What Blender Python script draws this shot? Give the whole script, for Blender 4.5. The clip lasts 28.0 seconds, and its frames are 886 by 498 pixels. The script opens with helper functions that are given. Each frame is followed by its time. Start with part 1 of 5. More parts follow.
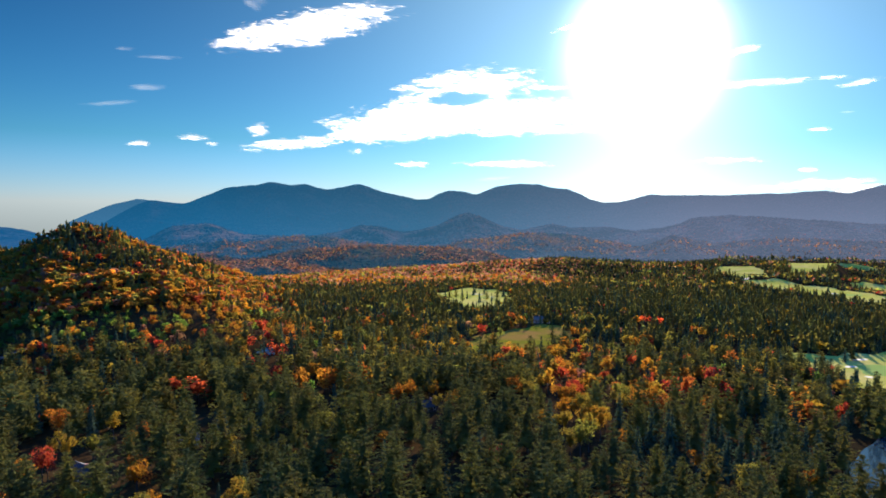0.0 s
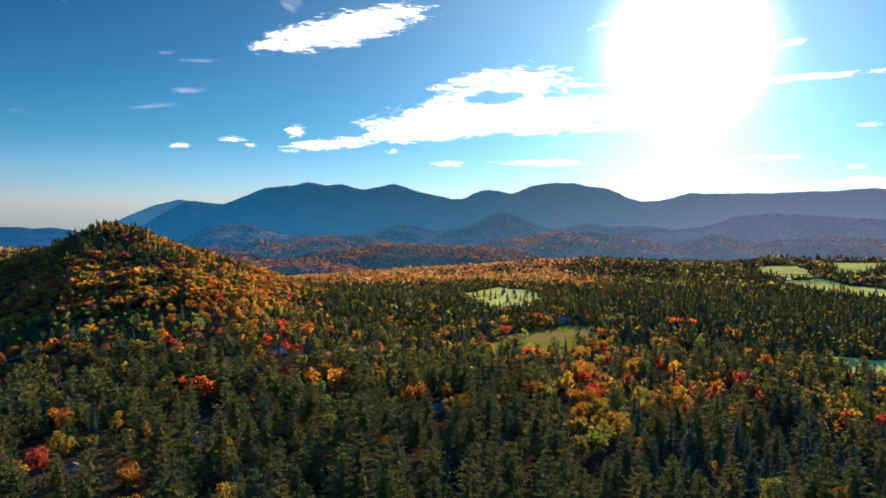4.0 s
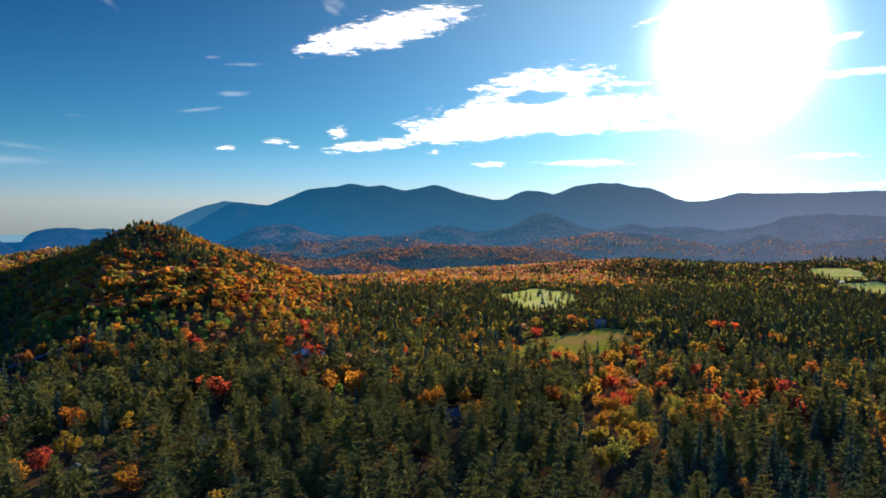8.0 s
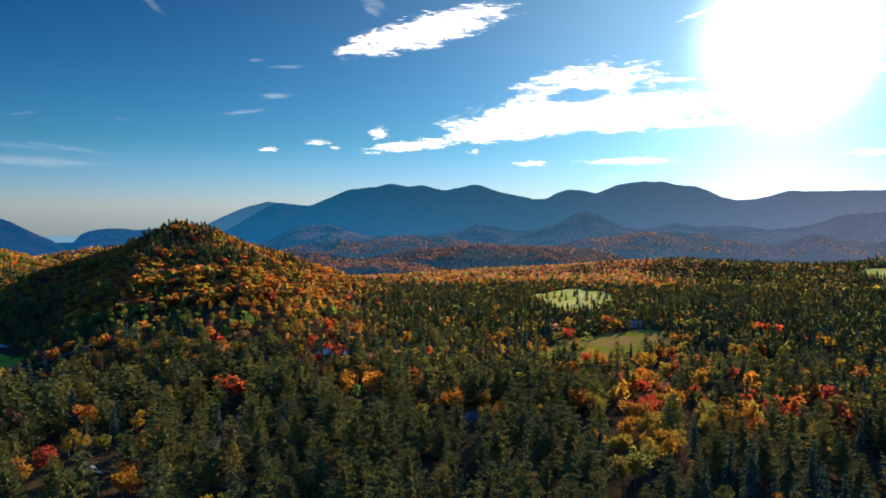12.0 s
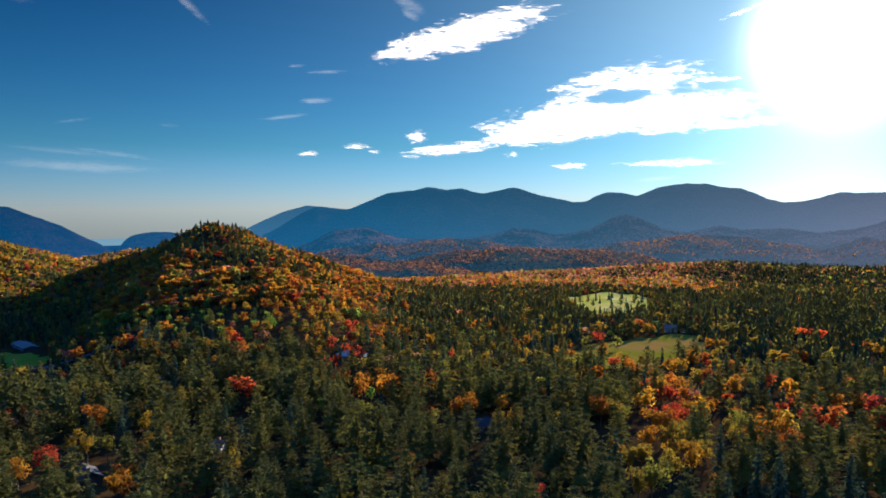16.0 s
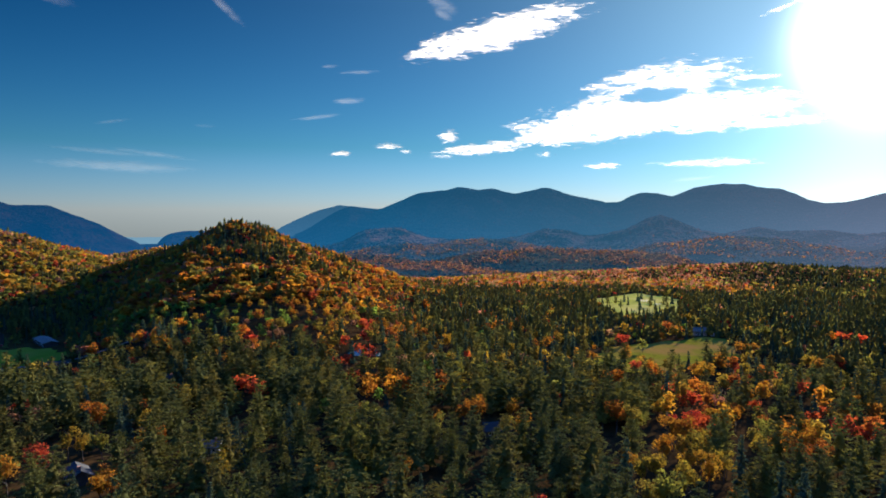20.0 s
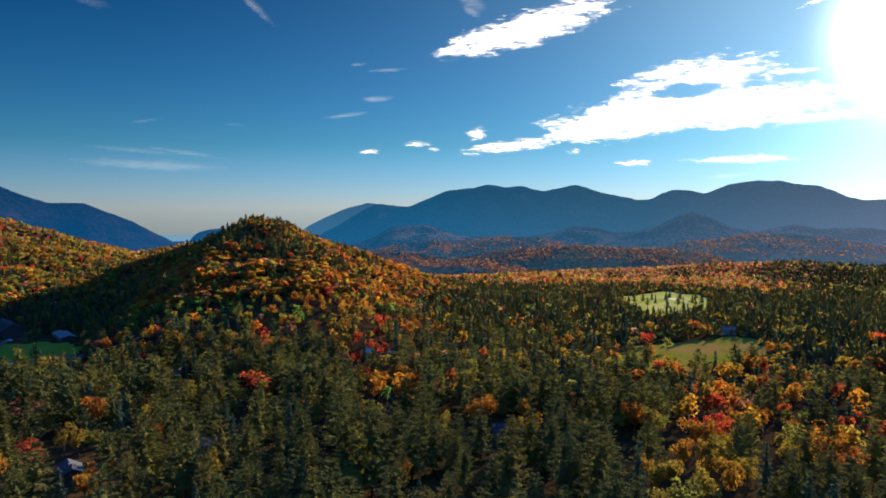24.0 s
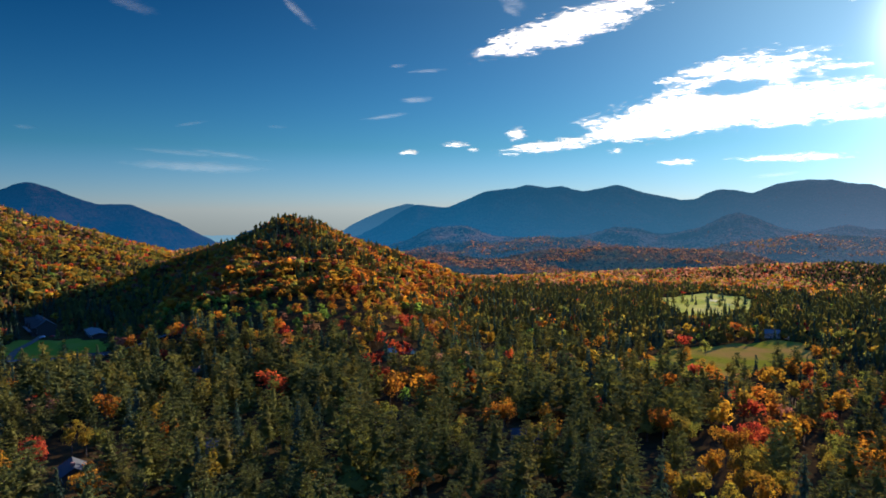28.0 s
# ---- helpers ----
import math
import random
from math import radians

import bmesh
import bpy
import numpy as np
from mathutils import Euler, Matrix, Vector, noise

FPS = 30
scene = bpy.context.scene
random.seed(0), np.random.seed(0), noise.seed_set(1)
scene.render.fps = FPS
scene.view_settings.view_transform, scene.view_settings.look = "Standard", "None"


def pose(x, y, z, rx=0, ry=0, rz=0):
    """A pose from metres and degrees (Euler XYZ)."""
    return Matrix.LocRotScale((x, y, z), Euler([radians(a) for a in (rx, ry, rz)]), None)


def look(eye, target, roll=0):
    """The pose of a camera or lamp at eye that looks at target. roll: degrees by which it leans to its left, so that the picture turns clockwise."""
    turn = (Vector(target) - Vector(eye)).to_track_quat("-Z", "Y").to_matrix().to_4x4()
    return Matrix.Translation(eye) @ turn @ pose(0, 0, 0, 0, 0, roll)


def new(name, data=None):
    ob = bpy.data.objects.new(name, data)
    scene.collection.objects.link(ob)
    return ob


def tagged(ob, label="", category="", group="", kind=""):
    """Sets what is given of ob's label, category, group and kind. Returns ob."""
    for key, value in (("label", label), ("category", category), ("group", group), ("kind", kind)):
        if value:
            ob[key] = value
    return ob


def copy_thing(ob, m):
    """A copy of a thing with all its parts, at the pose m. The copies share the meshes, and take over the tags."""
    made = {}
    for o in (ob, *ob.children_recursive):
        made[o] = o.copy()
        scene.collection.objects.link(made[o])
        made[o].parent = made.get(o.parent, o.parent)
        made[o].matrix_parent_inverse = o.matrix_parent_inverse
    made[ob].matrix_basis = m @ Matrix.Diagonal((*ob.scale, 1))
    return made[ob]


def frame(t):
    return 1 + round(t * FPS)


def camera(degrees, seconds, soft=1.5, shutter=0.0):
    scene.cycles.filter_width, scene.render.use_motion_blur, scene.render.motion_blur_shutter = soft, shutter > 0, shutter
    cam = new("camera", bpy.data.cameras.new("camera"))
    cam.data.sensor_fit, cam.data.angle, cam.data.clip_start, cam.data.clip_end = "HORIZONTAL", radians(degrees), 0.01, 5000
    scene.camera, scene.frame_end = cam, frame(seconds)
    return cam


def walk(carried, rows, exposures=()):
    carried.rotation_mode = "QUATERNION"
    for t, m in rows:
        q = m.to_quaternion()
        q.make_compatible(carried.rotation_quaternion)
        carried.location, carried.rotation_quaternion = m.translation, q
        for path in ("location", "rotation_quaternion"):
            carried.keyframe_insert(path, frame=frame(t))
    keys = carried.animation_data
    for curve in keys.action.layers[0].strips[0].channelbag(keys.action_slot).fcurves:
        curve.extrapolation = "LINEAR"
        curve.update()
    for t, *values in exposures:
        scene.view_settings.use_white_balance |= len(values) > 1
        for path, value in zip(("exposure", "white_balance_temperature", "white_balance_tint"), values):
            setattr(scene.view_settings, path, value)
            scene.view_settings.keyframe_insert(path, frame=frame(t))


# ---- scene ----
# the flight: seconds, x, y, z, heading (clockwise from +y), tilt, lean
FLIGHT = [
    (0, 0.00, -0.00, 120.00, 0.000, -3.805, 0.488),
    (1, 3.73, 3.78, 119.03, -0.566, -3.801, 0.545),
    (2, 7.32, 7.43, 118.38, -1.167, -3.798, 0.513),
    (3, 10.76, 10.85, 118.04, -2.173, -3.826, 0.449),
    (3.5, 12.43, 12.56, 117.93, -2.687, -3.829, 0.341),
    (5.5, 18.99, 19.77, 117.31, -4.703, -3.816, 0.193),
    (6, 20.59, 21.67, 117.10, -5.173, -3.787, 0.164),
    (7, 23.59, 25.55, 116.55, -6.027, -3.775, 0.138),
    (8, 26.33, 29.33, 115.84, -6.865, -3.751, 0.137),
    (9, 28.96, 32.86, 115.17, -7.671, -3.747, 0.049),
    (10, 31.59, 36.43, 114.53, -8.582, -3.717, -0.007),
    (11, 34.06, 40.37, 113.85, -9.511, -3.728, -0.073),
    (12, 36.63, 44.40, 113.20, -10.422, -3.737, -0.115),
    (12.5, 37.86, 46.30, 112.84, -10.816, -3.722, -0.151),
    (14.5, 42.98, 53.42, 111.10, -12.550, -3.527, -0.230),
    (15, 44.26, 55.20, 110.67, -12.955, -3.487, -0.295),
    (16, 46.79, 59.05, 109.95, -13.804, -3.412, -0.277),
    (17, 49.26, 63.10, 109.27, -14.609, -3.379, -0.280),
    (18, 51.46, 67.02, 108.43, -15.317, -3.353, -0.235),
    (19, 53.25, 70.90, 107.78, -15.938, -3.313, -0.141),
    (20, 54.82, 74.95, 107.17, -16.595, -3.367, -0.104),
    (21, 56.29, 78.90, 106.45, -17.254, -3.398, -0.137),
    (21.5, 56.95, 80.86, 106.06, -17.564, -3.399, -0.146),
    (23.5, 59.54, 88.79, 104.28, -18.844, -3.458, -0.165),
    (24, 60.16, 90.77, 103.88, -19.116, -3.513, -0.148),
    (25, 61.24, 94.63, 103.13, -19.641, -3.597, -0.132),
    (26, 62.35, 98.46, 102.32, -20.563, -3.634, -0.163),
    (27, 63.77, 102.53, 101.62, -21.602, -3.530, -0.230),
    (28, 65.47, 106.66, 100.85, -22.558, -3.409, -0.264),
]


def heading(x, y, z, turn, tilt, lean):
    way = Vector((math.sin(radians(turn)) * math.cos(radians(tilt)), math.cos(radians(turn)) * math.cos(radians(tilt)), math.sin(radians(tilt))))
    eye = Vector((x, y, z))
    return look(eye, eye + way * 100, lean)


cam = camera(66.540, 28.0, soft=1.75)
walk(cam, [(r[0], heading(*r[1:])) for r in FLIGHT], [(0, 1.92), (8, 1.77), (17, 1.65), (28, 1.62)])

# ---- world and sun ----
SUN_AZ, SUN_EL = 16.3, 15.2
SUN_WAY = Vector((math.sin(radians(SUN_AZ)) * math.cos(radians(SUN_EL)), math.cos(radians(SUN_AZ)) * math.cos(radians(SUN_EL)), math.sin(radians(SUN_EL))))


def node(tree, kind, **values):
    n = tree.nodes.new(kind)
    for key, value in values.items():
        if key in n.inputs:
            n.inputs[key].default_value = value
    return n


def math_node(tree, op, a, b=None, c=None, clamp=False):
    n = tree.nodes.new("ShaderNodeMath")
    n.operation, n.use_clamp = op, clamp
    for k, v in enumerate((a, b, c)):
        if v is None:
            continue
        if isinstance(v, (int, float)):
            n.inputs[k].default_value = v
        else:
            tree.links.new(v, n.inputs[k])
    return n.outputs[0]


def build_world():
    world = bpy.data.worlds.new("sky")
    world.use_nodes = True
    scene.world = world
    tree = world.node_tree
    tree.nodes.clear()
    out = tree.nodes.new("ShaderNodeOutputWorld")
    sky = tree.nodes.new("ShaderNodeTexSky")
    sky.sky_type = "NISHITA"
    sky.sun_disc = False
    sky.sun_elevation, sky.sun_rotation = radians(SUN_EL), radians(SUN_AZ)
    sky.altitude, sky.air_density, sky.dust_density, sky.ozone_density = 500, 1.0, 0.05, 3.0
    rich = node(tree, "ShaderNodeHueSaturation", Saturation=1.2, Value=1.0)
    tree.links.new(sky.outputs[0], rich.inputs["Color"])
    cool = tree.nodes.new("ShaderNodeMix")
    cool.data_type, cool.blend_type = "RGBA", "MULTIPLY"
    cool.inputs[0].default_value = 1.0
    tree.links.new(rich.outputs[0], cool.inputs[6])
    up = tree.nodes.new("ShaderNodeSeparateXYZ")
    where = tree.nodes.new("ShaderNodeTexCoord")
    tree.links.new(where.outputs["Generated"], up.inputs[0])
    tint = tree.nodes.new("ShaderNodeValToRGB")
    tint.color_ramp.elements[0].color = (0.37, 0.475, 0.88, 1)
    tint.color_ramp.elements[1].color = (1.6, 2.3, 3.6, 1)
    for at, colour in ((0.09, (0.135, 0.345, 0.49, 1)), (0.28, (0.012, 0.205, 0.33, 1)), (0.34, (0.02, 0.22, 0.34, 1)), (0.55, (1.1, 1.7, 2.8, 1))):
        tint.color_ramp.elements.new(at).color = colour
    tree.links.new(up.outputs["Z"], tint.inputs[0])
    tree.links.new(tint.outputs[0], cool.inputs[7])
    bg = node(tree, "ShaderNodeBackground", Strength=0.048)
    tree.links.new(cool.outputs[2], bg.inputs["Color"])
    # the bright aureole round the sun
    co = tree.nodes.new("ShaderNodeTexCoord")
    dot = tree.nodes.new("ShaderNodeVectorMath")
    dot.operation = "DOT_PRODUCT"
    tree.links.new(co.outputs["Generated"], dot.inputs[0])
    dot.inputs[1].default_value = (SUN_WAY - Vector((0, 0, 0.054))).normalized()
    off = math_node(tree, "SUBTRACT", 1.0, dot.outputs["Value"])
    core = math_node(tree, "MULTIPLY", math_node(tree, "EXPONENT", math_node(tree, "MULTIPLY", math_node(tree, "POWER", math_node(tree, "MULTIPLY", off, 1 / 0.0039), 1.7), -1.0)), 0.9)
    halo = math_node(tree, "MULTIPLY", math_node(tree, "EXPONENT", math_node(tree, "MULTIPLY", off, -1 / 0.05)), 0.075)
    halo = math_node(tree, "MULTIPLY_ADD", math_node(tree, "EXPONENT", math_node(tree, "MULTIPLY", off, -1 / 0.17)), 0.068, halo)
    low = tree.nodes.new("ShaderNodeVectorMath")
    low.operation = "DOT_PRODUCT"
    tree.links.new(co.outputs["Generated"], low.inputs[0])
    low.inputs[1].default_value = Vector((SUN_WAY.x, SUN_WAY.y, 0.09)).normalized()
    inner = math_node(tree, "MULTIPLY", math_node(tree, "EXPONENT", math_node(tree, "MULTIPLY", math_node(tree, "SUBTRACT", 1.0, low.outputs["Value"]), -1 / 0.009)), 0.13)
    inner = math_node(tree, "MULTIPLY_ADD", math_node(tree, "EXPONENT", math_node(tree, "MULTIPLY", off, -1 / 0.045)), 0.045, inner)
    glow = node(tree, "ShaderNodeBackground", Color=(0.95, 0.98, 1.0, 1))
    tree.links.new(math_node(tree, "ADD", core, inner), glow.inputs["Strength"])
    wide = node(tree, "ShaderNodeBackground", Color=(0.48, 0.88, 1.0, 1))
    tree.links.new(halo, wide.inputs["Strength"])
    both = tree.nodes.new("ShaderNodeAddShader")
    tree.links.new(glow.outputs[0], both.inputs[0])
    tree.links.new(wide.outputs[0], both.inputs[1])
    add = tree.nodes.new("ShaderNodeAddShader")
    tree.links.new(bg.outputs[0], add.inputs[0])
    tree.links.new(both.outputs[0], add.inputs[1])
    tree.links.new(add.outputs[0], out.inputs["Surface"])


build_world()
sun = new("sun", bpy.data.lights.new("sun", "SUN"))
sun.data.energy, sun.data.angle, sun.data.color = 5.0, radians(0.6), (1.0, 0.88, 0.72)
sun.matrix_world = look(SUN_WAY * 4000, (0, 0, 0))


# ---- materials ----
def material(name):
    m = bpy.data.materials.new(name)
    m.use_nodes = True
    m.node_tree.nodes.clear()
    out = m.node_tree.nodes.new("ShaderNodeOutputMaterial")
    return m, m.node_tree, out


def ramp(tree, fac, stops):
    n = tree.nodes.new("ShaderNodeValToRGB")
    while len(n.color_ramp.elements) < len(stops):
        n.color_ramp.elements.new(0.5)
    for e, (p, c) in zip(n.color_ramp.elements, stops):
        e.position, e.color = p, (*c, 1)
    tree.links.new(fac, n.inputs[0])
    return n.outputs[0]


def noise_node(tree, scale, detail=3.0, coords="Object", rough=0.55, stretch=None):
    co = tree.nodes.new("ShaderNodeTexCoord")
    n = node(tree, "ShaderNodeTexNoise", Scale=scale, Detail=detail, Roughness=rough)
    v = co.outputs[coords]
    if stretch:
        mp = tree.nodes.new("ShaderNodeMapping")
        mp.inputs["Scale"].default_value = stretch
        tree.links.new(v, mp.inputs[0])
        v = mp.outputs[0]
    tree.links.new(v, n.inputs["Vector"])
    return n.outputs[0]


def mix_color(tree, fac, a, b, mode="MIX"):
    n = tree.nodes.new("ShaderNodeMix")
    n.data_type, n.blend_type = "RGBA", mode
    for sock, v in ((n.inputs[0], fac), (n.inputs[6], a), (n.inputs[7], b)):
        if isinstance(v, (int, float)):
            sock.default_value = v
        elif isinstance(v, tuple):
            sock.default_value = (*v, 1)
        else:
            tree.links.new(v, sock)
    return n.outputs[2]


def leafy(tree, out, color, through_share=0.5, wax=0.006):
    """Leaves: they scatter, let light through, and have a thin waxy gloss."""
    a = node(tree, "ShaderNodeBsdfDiffuse", Roughness=0.6)
    b = tree.nodes.new("ShaderNodeBsdfTranslucent")
    g = node(tree, "ShaderNodeBsdfGlossy", Roughness=0.9, Color=(0.9, 0.95, 1.0, 1))
    mix = node(tree, "ShaderNodeMixShader", Fac=through_share)
    coat = node(tree, "ShaderNodeMixShader", Fac=wax)
    tree.links.new(color, a.inputs[0])
    tree.links.new(color, b.inputs[0])
    tree.links.new(a.outputs[0], mix.inputs[1])
    tree.links.new(b.outputs[0], mix.inputs[2])
    tree.links.new(mix.outputs[0], coat.inputs[1])
    tree.links.new(g.outputs[0], coat.inputs[2])
    tree.links.new(coat.outputs[0], out.inputs[0])


def foliage(name, stops, share=0.5):
    """Leaves or needles: each tree its own shade, each clump a little off it."""
    m, tree, out = material(name)
    info = tree.nodes.new("ShaderNodeObjectInfo")
    geo = tree.nodes.new("ShaderNodeNewGeometry")
    base = ramp(tree, info.outputs["Random"], stops)
    hsv = node(tree, "ShaderNodeHueSaturation", Saturation=1.0)
    tree.links.new(base, hsv.inputs["Color"])
    tree.links.new(math_node(tree, "MULTIPLY_ADD", geo.outputs["Random Per Island"], 0.7, 0.65), hsv.inputs["Value"])
    tree.links.new(math_node(tree, "MULTIPLY_ADD", geo.outputs["Random Per Island"], 0.03, 0.485), hsv.inputs["Hue"])
    leafy(tree, out, hsv.outputs[0], share)
    return m


def canopy(name, share=0.5):
    """Leaves of the joined woods: the tree's own colour from its mesh."""
    m, tree, out = material(name)
    att = tree.nodes.new("ShaderNodeAttribute")
    att.attribute_name = "tint"
    geo = tree.nodes.new("ShaderNodeNewGeometry")
    hsv = node(tree, "ShaderNodeHueSaturation", Saturation=1.0)
    tree.links.new(att.outputs["Color"], hsv.inputs["Color"])
    tree.links.new(math_node(tree, "MULTIPLY_ADD", geo.outputs["Random Per Island"], 0.3, 0.85), hsv.inputs["Value"])
    leafy(tree, out, hsv.outputs[0], share)
    return m


PALETTE = {
    "pine": [(0.11, 0.11, 0.024), (0.136, 0.122, 0.022), (0.09, 0.1, 0.028), (0.165, 0.13, 0.024)],
    "spruce": [(0.052, 0.082, 0.046), (0.068, 0.094, 0.046), (0.044, 0.074, 0.048)],
    "orange": [(0.38, 0.125, 0.014), (0.33, 0.145, 0.016), (0.4, 0.17, 0.014), (0.32, 0.09, 0.016)],
    "red": [(0.42, 0.055, 0.022), (0.32, 0.045, 0.024), (0.46, 0.09, 0.022)],
    "yellow": [(0.33, 0.2, 0.018), (0.25, 0.18, 0.022), (0.38, 0.165, 0.014)],
    "olive": [(0.21, 0.18, 0.025), (0.15, 0.155, 0.028), (0.27, 0.18, 0.025)],
    "rust": [(0.31, 0.135, 0.066), (0.25, 0.12, 0.064), (0.35, 0.18, 0.074), (0.29, 0.11, 0.066)],
    "green": [(0.13, 0.21, 0.03), (0.17, 0.23, 0.03), (0.11, 0.18, 0.03)],
}


def stops_of(kind):
    cols = PALETTE[kind]
    return [(k / max(1, len(cols) - 1), c) for k, c in enumerate(cols)]


LEAF = {k: foliage(k + "_foliage", stops_of(k), 0.22 if k in ("pine", "spruce") else 0.37) for k in PALETTE}
CANOPY_NEEDLE = canopy("needle_canopy", 0.27)
# copy of the needles, more translucent to brighten far woods in place of haze
CANOPY_FAR = canopy("far_needle_canopy", 0.46)
CANOPY_LEAF = canopy("leaf_canopy", 0.52)


def bark_material():
    m, tree, out = material("bark")
    b = node(tree, "ShaderNodeBsdfPrincipled", Roughness=0.9)
    tree.links.new(ramp(tree, noise_node(tree, 3.0, 5, stretch=(6, 6, 1)), [(0.3, (0.035, 0.026, 0.02)), (0.7, (0.09, 0.07, 0.055))]), b.inputs["Base Color"])
    tree.links.new(b.outputs[0], out.inputs[0])
    return m


def ground_material():
    m, tree, out = material("forest_floor")
    b = node(tree, "ShaderNodeBsdfDiffuse", Roughness=0.5)
    fine = ramp(tree, noise_node(tree, 0.25, 6), [(0.3, (0.03, 0.024, 0.014)), (0.55, (0.06, 0.04, 0.02)), (0.75, (0.04, 0.04, 0.017))])
    broad = ramp(tree, noise_node(tree, 0.012, 4), [(0.4, (0.6, 0.6, 0.6)), (0.65, (1.5, 1.2, 0.9))])
    tree.links.new(mix_color(tree, 1.0, fine, broad, "MULTIPLY"), b.inputs["Color"])
    tree.links.new(b.outputs[0], out.inputs[0])
    return m


def grass_material(name, dark, light, dry):
    m, tree, out = material(name)
    b = node(tree, "ShaderNodeBsdfDiffuse", Roughness=0.5)
    near = ramp(tree, noise_node(tree, 0.35, 6), [(0.3, dark), (0.7, light)])
    broad = ramp(tree, noise_node(tree, 0.03, 4), [(0.42, (0, 0, 0)), (0.68, (1, 1, 1))])
    tree.links.new(mix_color(tree, broad, near, dry), b.inputs["Color"])
    tree.links.new(b.outputs[0], out.inputs[0])
    return m


def plain(name, color, rough=0.8, vary=0.25, scale=0.8):
    m, tree, out = material(name)
    b = node(tree, "ShaderNodeBsdfPrincipled", Roughness=rough)
    lo, hi = tuple(c * (1 - vary) for c in color), tuple(min(1, c * (1 + vary)) for c in color)
    tree.links.new(ramp(tree, noise_node(tree, scale, 5), [(0.3, lo), (0.7, hi)]), b.inputs["Base Color"])
    tree.links.new(b.outputs[0], out.inputs[0])
    return m


def water_material():
    m, tree, out = material("lake_water")
    b = node(tree, "ShaderNodeBsdfPrincipled", Roughness=0.06)
    b.inputs["Base Color"].default_value = (0.012, 0.03, 0.045, 1)
    b.inputs["IOR"].default_value = 1.33
    bump = node(tree, "ShaderNodeBump", Strength=0.12, Distance=0.2)
    tree.links.new(noise_node(tree, 0.6, 4), bump.inputs["Height"])
    tree.links.new(bump.outputs[0], b.inputs["Normal"])
    tree.links.new(b.outputs[0], out.inputs[0])
    return m


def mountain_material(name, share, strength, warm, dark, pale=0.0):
    """Far wooded slopes of many crowns, with haze painted over them as emission, bluer away from the sun and paler
    below it.
    """
    m, tree, out = material(name)
    a = node(tree, "ShaderNodeBsdfDiffuse", Roughness=1.0)
    co = tree.nodes.new("ShaderNodeTexCoord")
    cells = node(tree, "ShaderNodeTexVoronoi", Scale=0.11)
    tree.links.new(co.outputs["Object"], cells.inputs["Vector"])
    pick = tree.nodes.new("ShaderNodeSeparateXYZ")
    tree.links.new(cells.outputs["Color"], pick.inputs[0])
    broad = noise_node(tree, 0.006, 5, rough=0.6)
    kind = math_node(tree, "MULTIPLY_ADD", math_node(tree, "SUBTRACT", pick.outputs["X"], 0.5), 0.3, broad)
    crowns = ramp(tree, kind, [(0.36, (dark * 0.5, dark * 0.7, dark * 0.4)), (0.46, (dark * 1.6, dark, dark * 0.4)), (0.52, tuple(c * 0.7 for c in warm)), (0.7, warm)])
    tone = math_node(tree, "MULTIPLY_ADD", pick.outputs["Y"], 0.8, 0.6)
    shade = tree.nodes.new("ShaderNodeCombineXYZ")
    for k in range(3):
        tree.links.new(tone, shade.inputs[k])
    tree.links.new(mix_color(tree, 1.0, crowns, shade.outputs[0], "MULTIPLY"), a.inputs[0])
    bump = node(tree, "ShaderNodeBump", Strength=0.8, Distance=5.0)
    bump.invert = True
    tree.links.new(cells.outputs["Distance"], bump.inputs["Height"])
    tree.links.new(bump.outputs[0], a.inputs["Normal"])
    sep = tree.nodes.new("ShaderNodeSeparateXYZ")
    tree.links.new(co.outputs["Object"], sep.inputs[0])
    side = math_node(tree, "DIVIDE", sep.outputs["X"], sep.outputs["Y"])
    haze_glow = ramp(tree, math_node(tree, "MULTIPLY_ADD", side, 0.67, 0.54), [(0.0, (0.001, 0.018, 0.05)), (0.3, (0.003, 0.031, 0.068)), (0.52, (0.01, 0.036, 0.066)), (0.66, (0.025, 0.046, 0.076)), (0.8, (0.043, 0.056, 0.088))])
    haze_glow = mix_color(tree, pale, haze_glow, (0.045, 0.085, 0.115))
    # the painted haze glows more strongly low on the slopes
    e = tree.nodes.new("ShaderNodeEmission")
    tree.links.new(haze_glow, e.inputs[0])
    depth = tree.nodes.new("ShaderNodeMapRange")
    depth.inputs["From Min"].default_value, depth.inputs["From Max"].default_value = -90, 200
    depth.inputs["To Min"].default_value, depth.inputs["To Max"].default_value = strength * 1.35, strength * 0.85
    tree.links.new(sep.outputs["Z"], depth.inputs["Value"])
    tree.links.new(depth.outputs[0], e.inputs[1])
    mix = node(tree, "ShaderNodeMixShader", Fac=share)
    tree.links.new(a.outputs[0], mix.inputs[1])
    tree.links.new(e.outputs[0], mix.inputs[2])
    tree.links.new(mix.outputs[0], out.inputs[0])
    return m


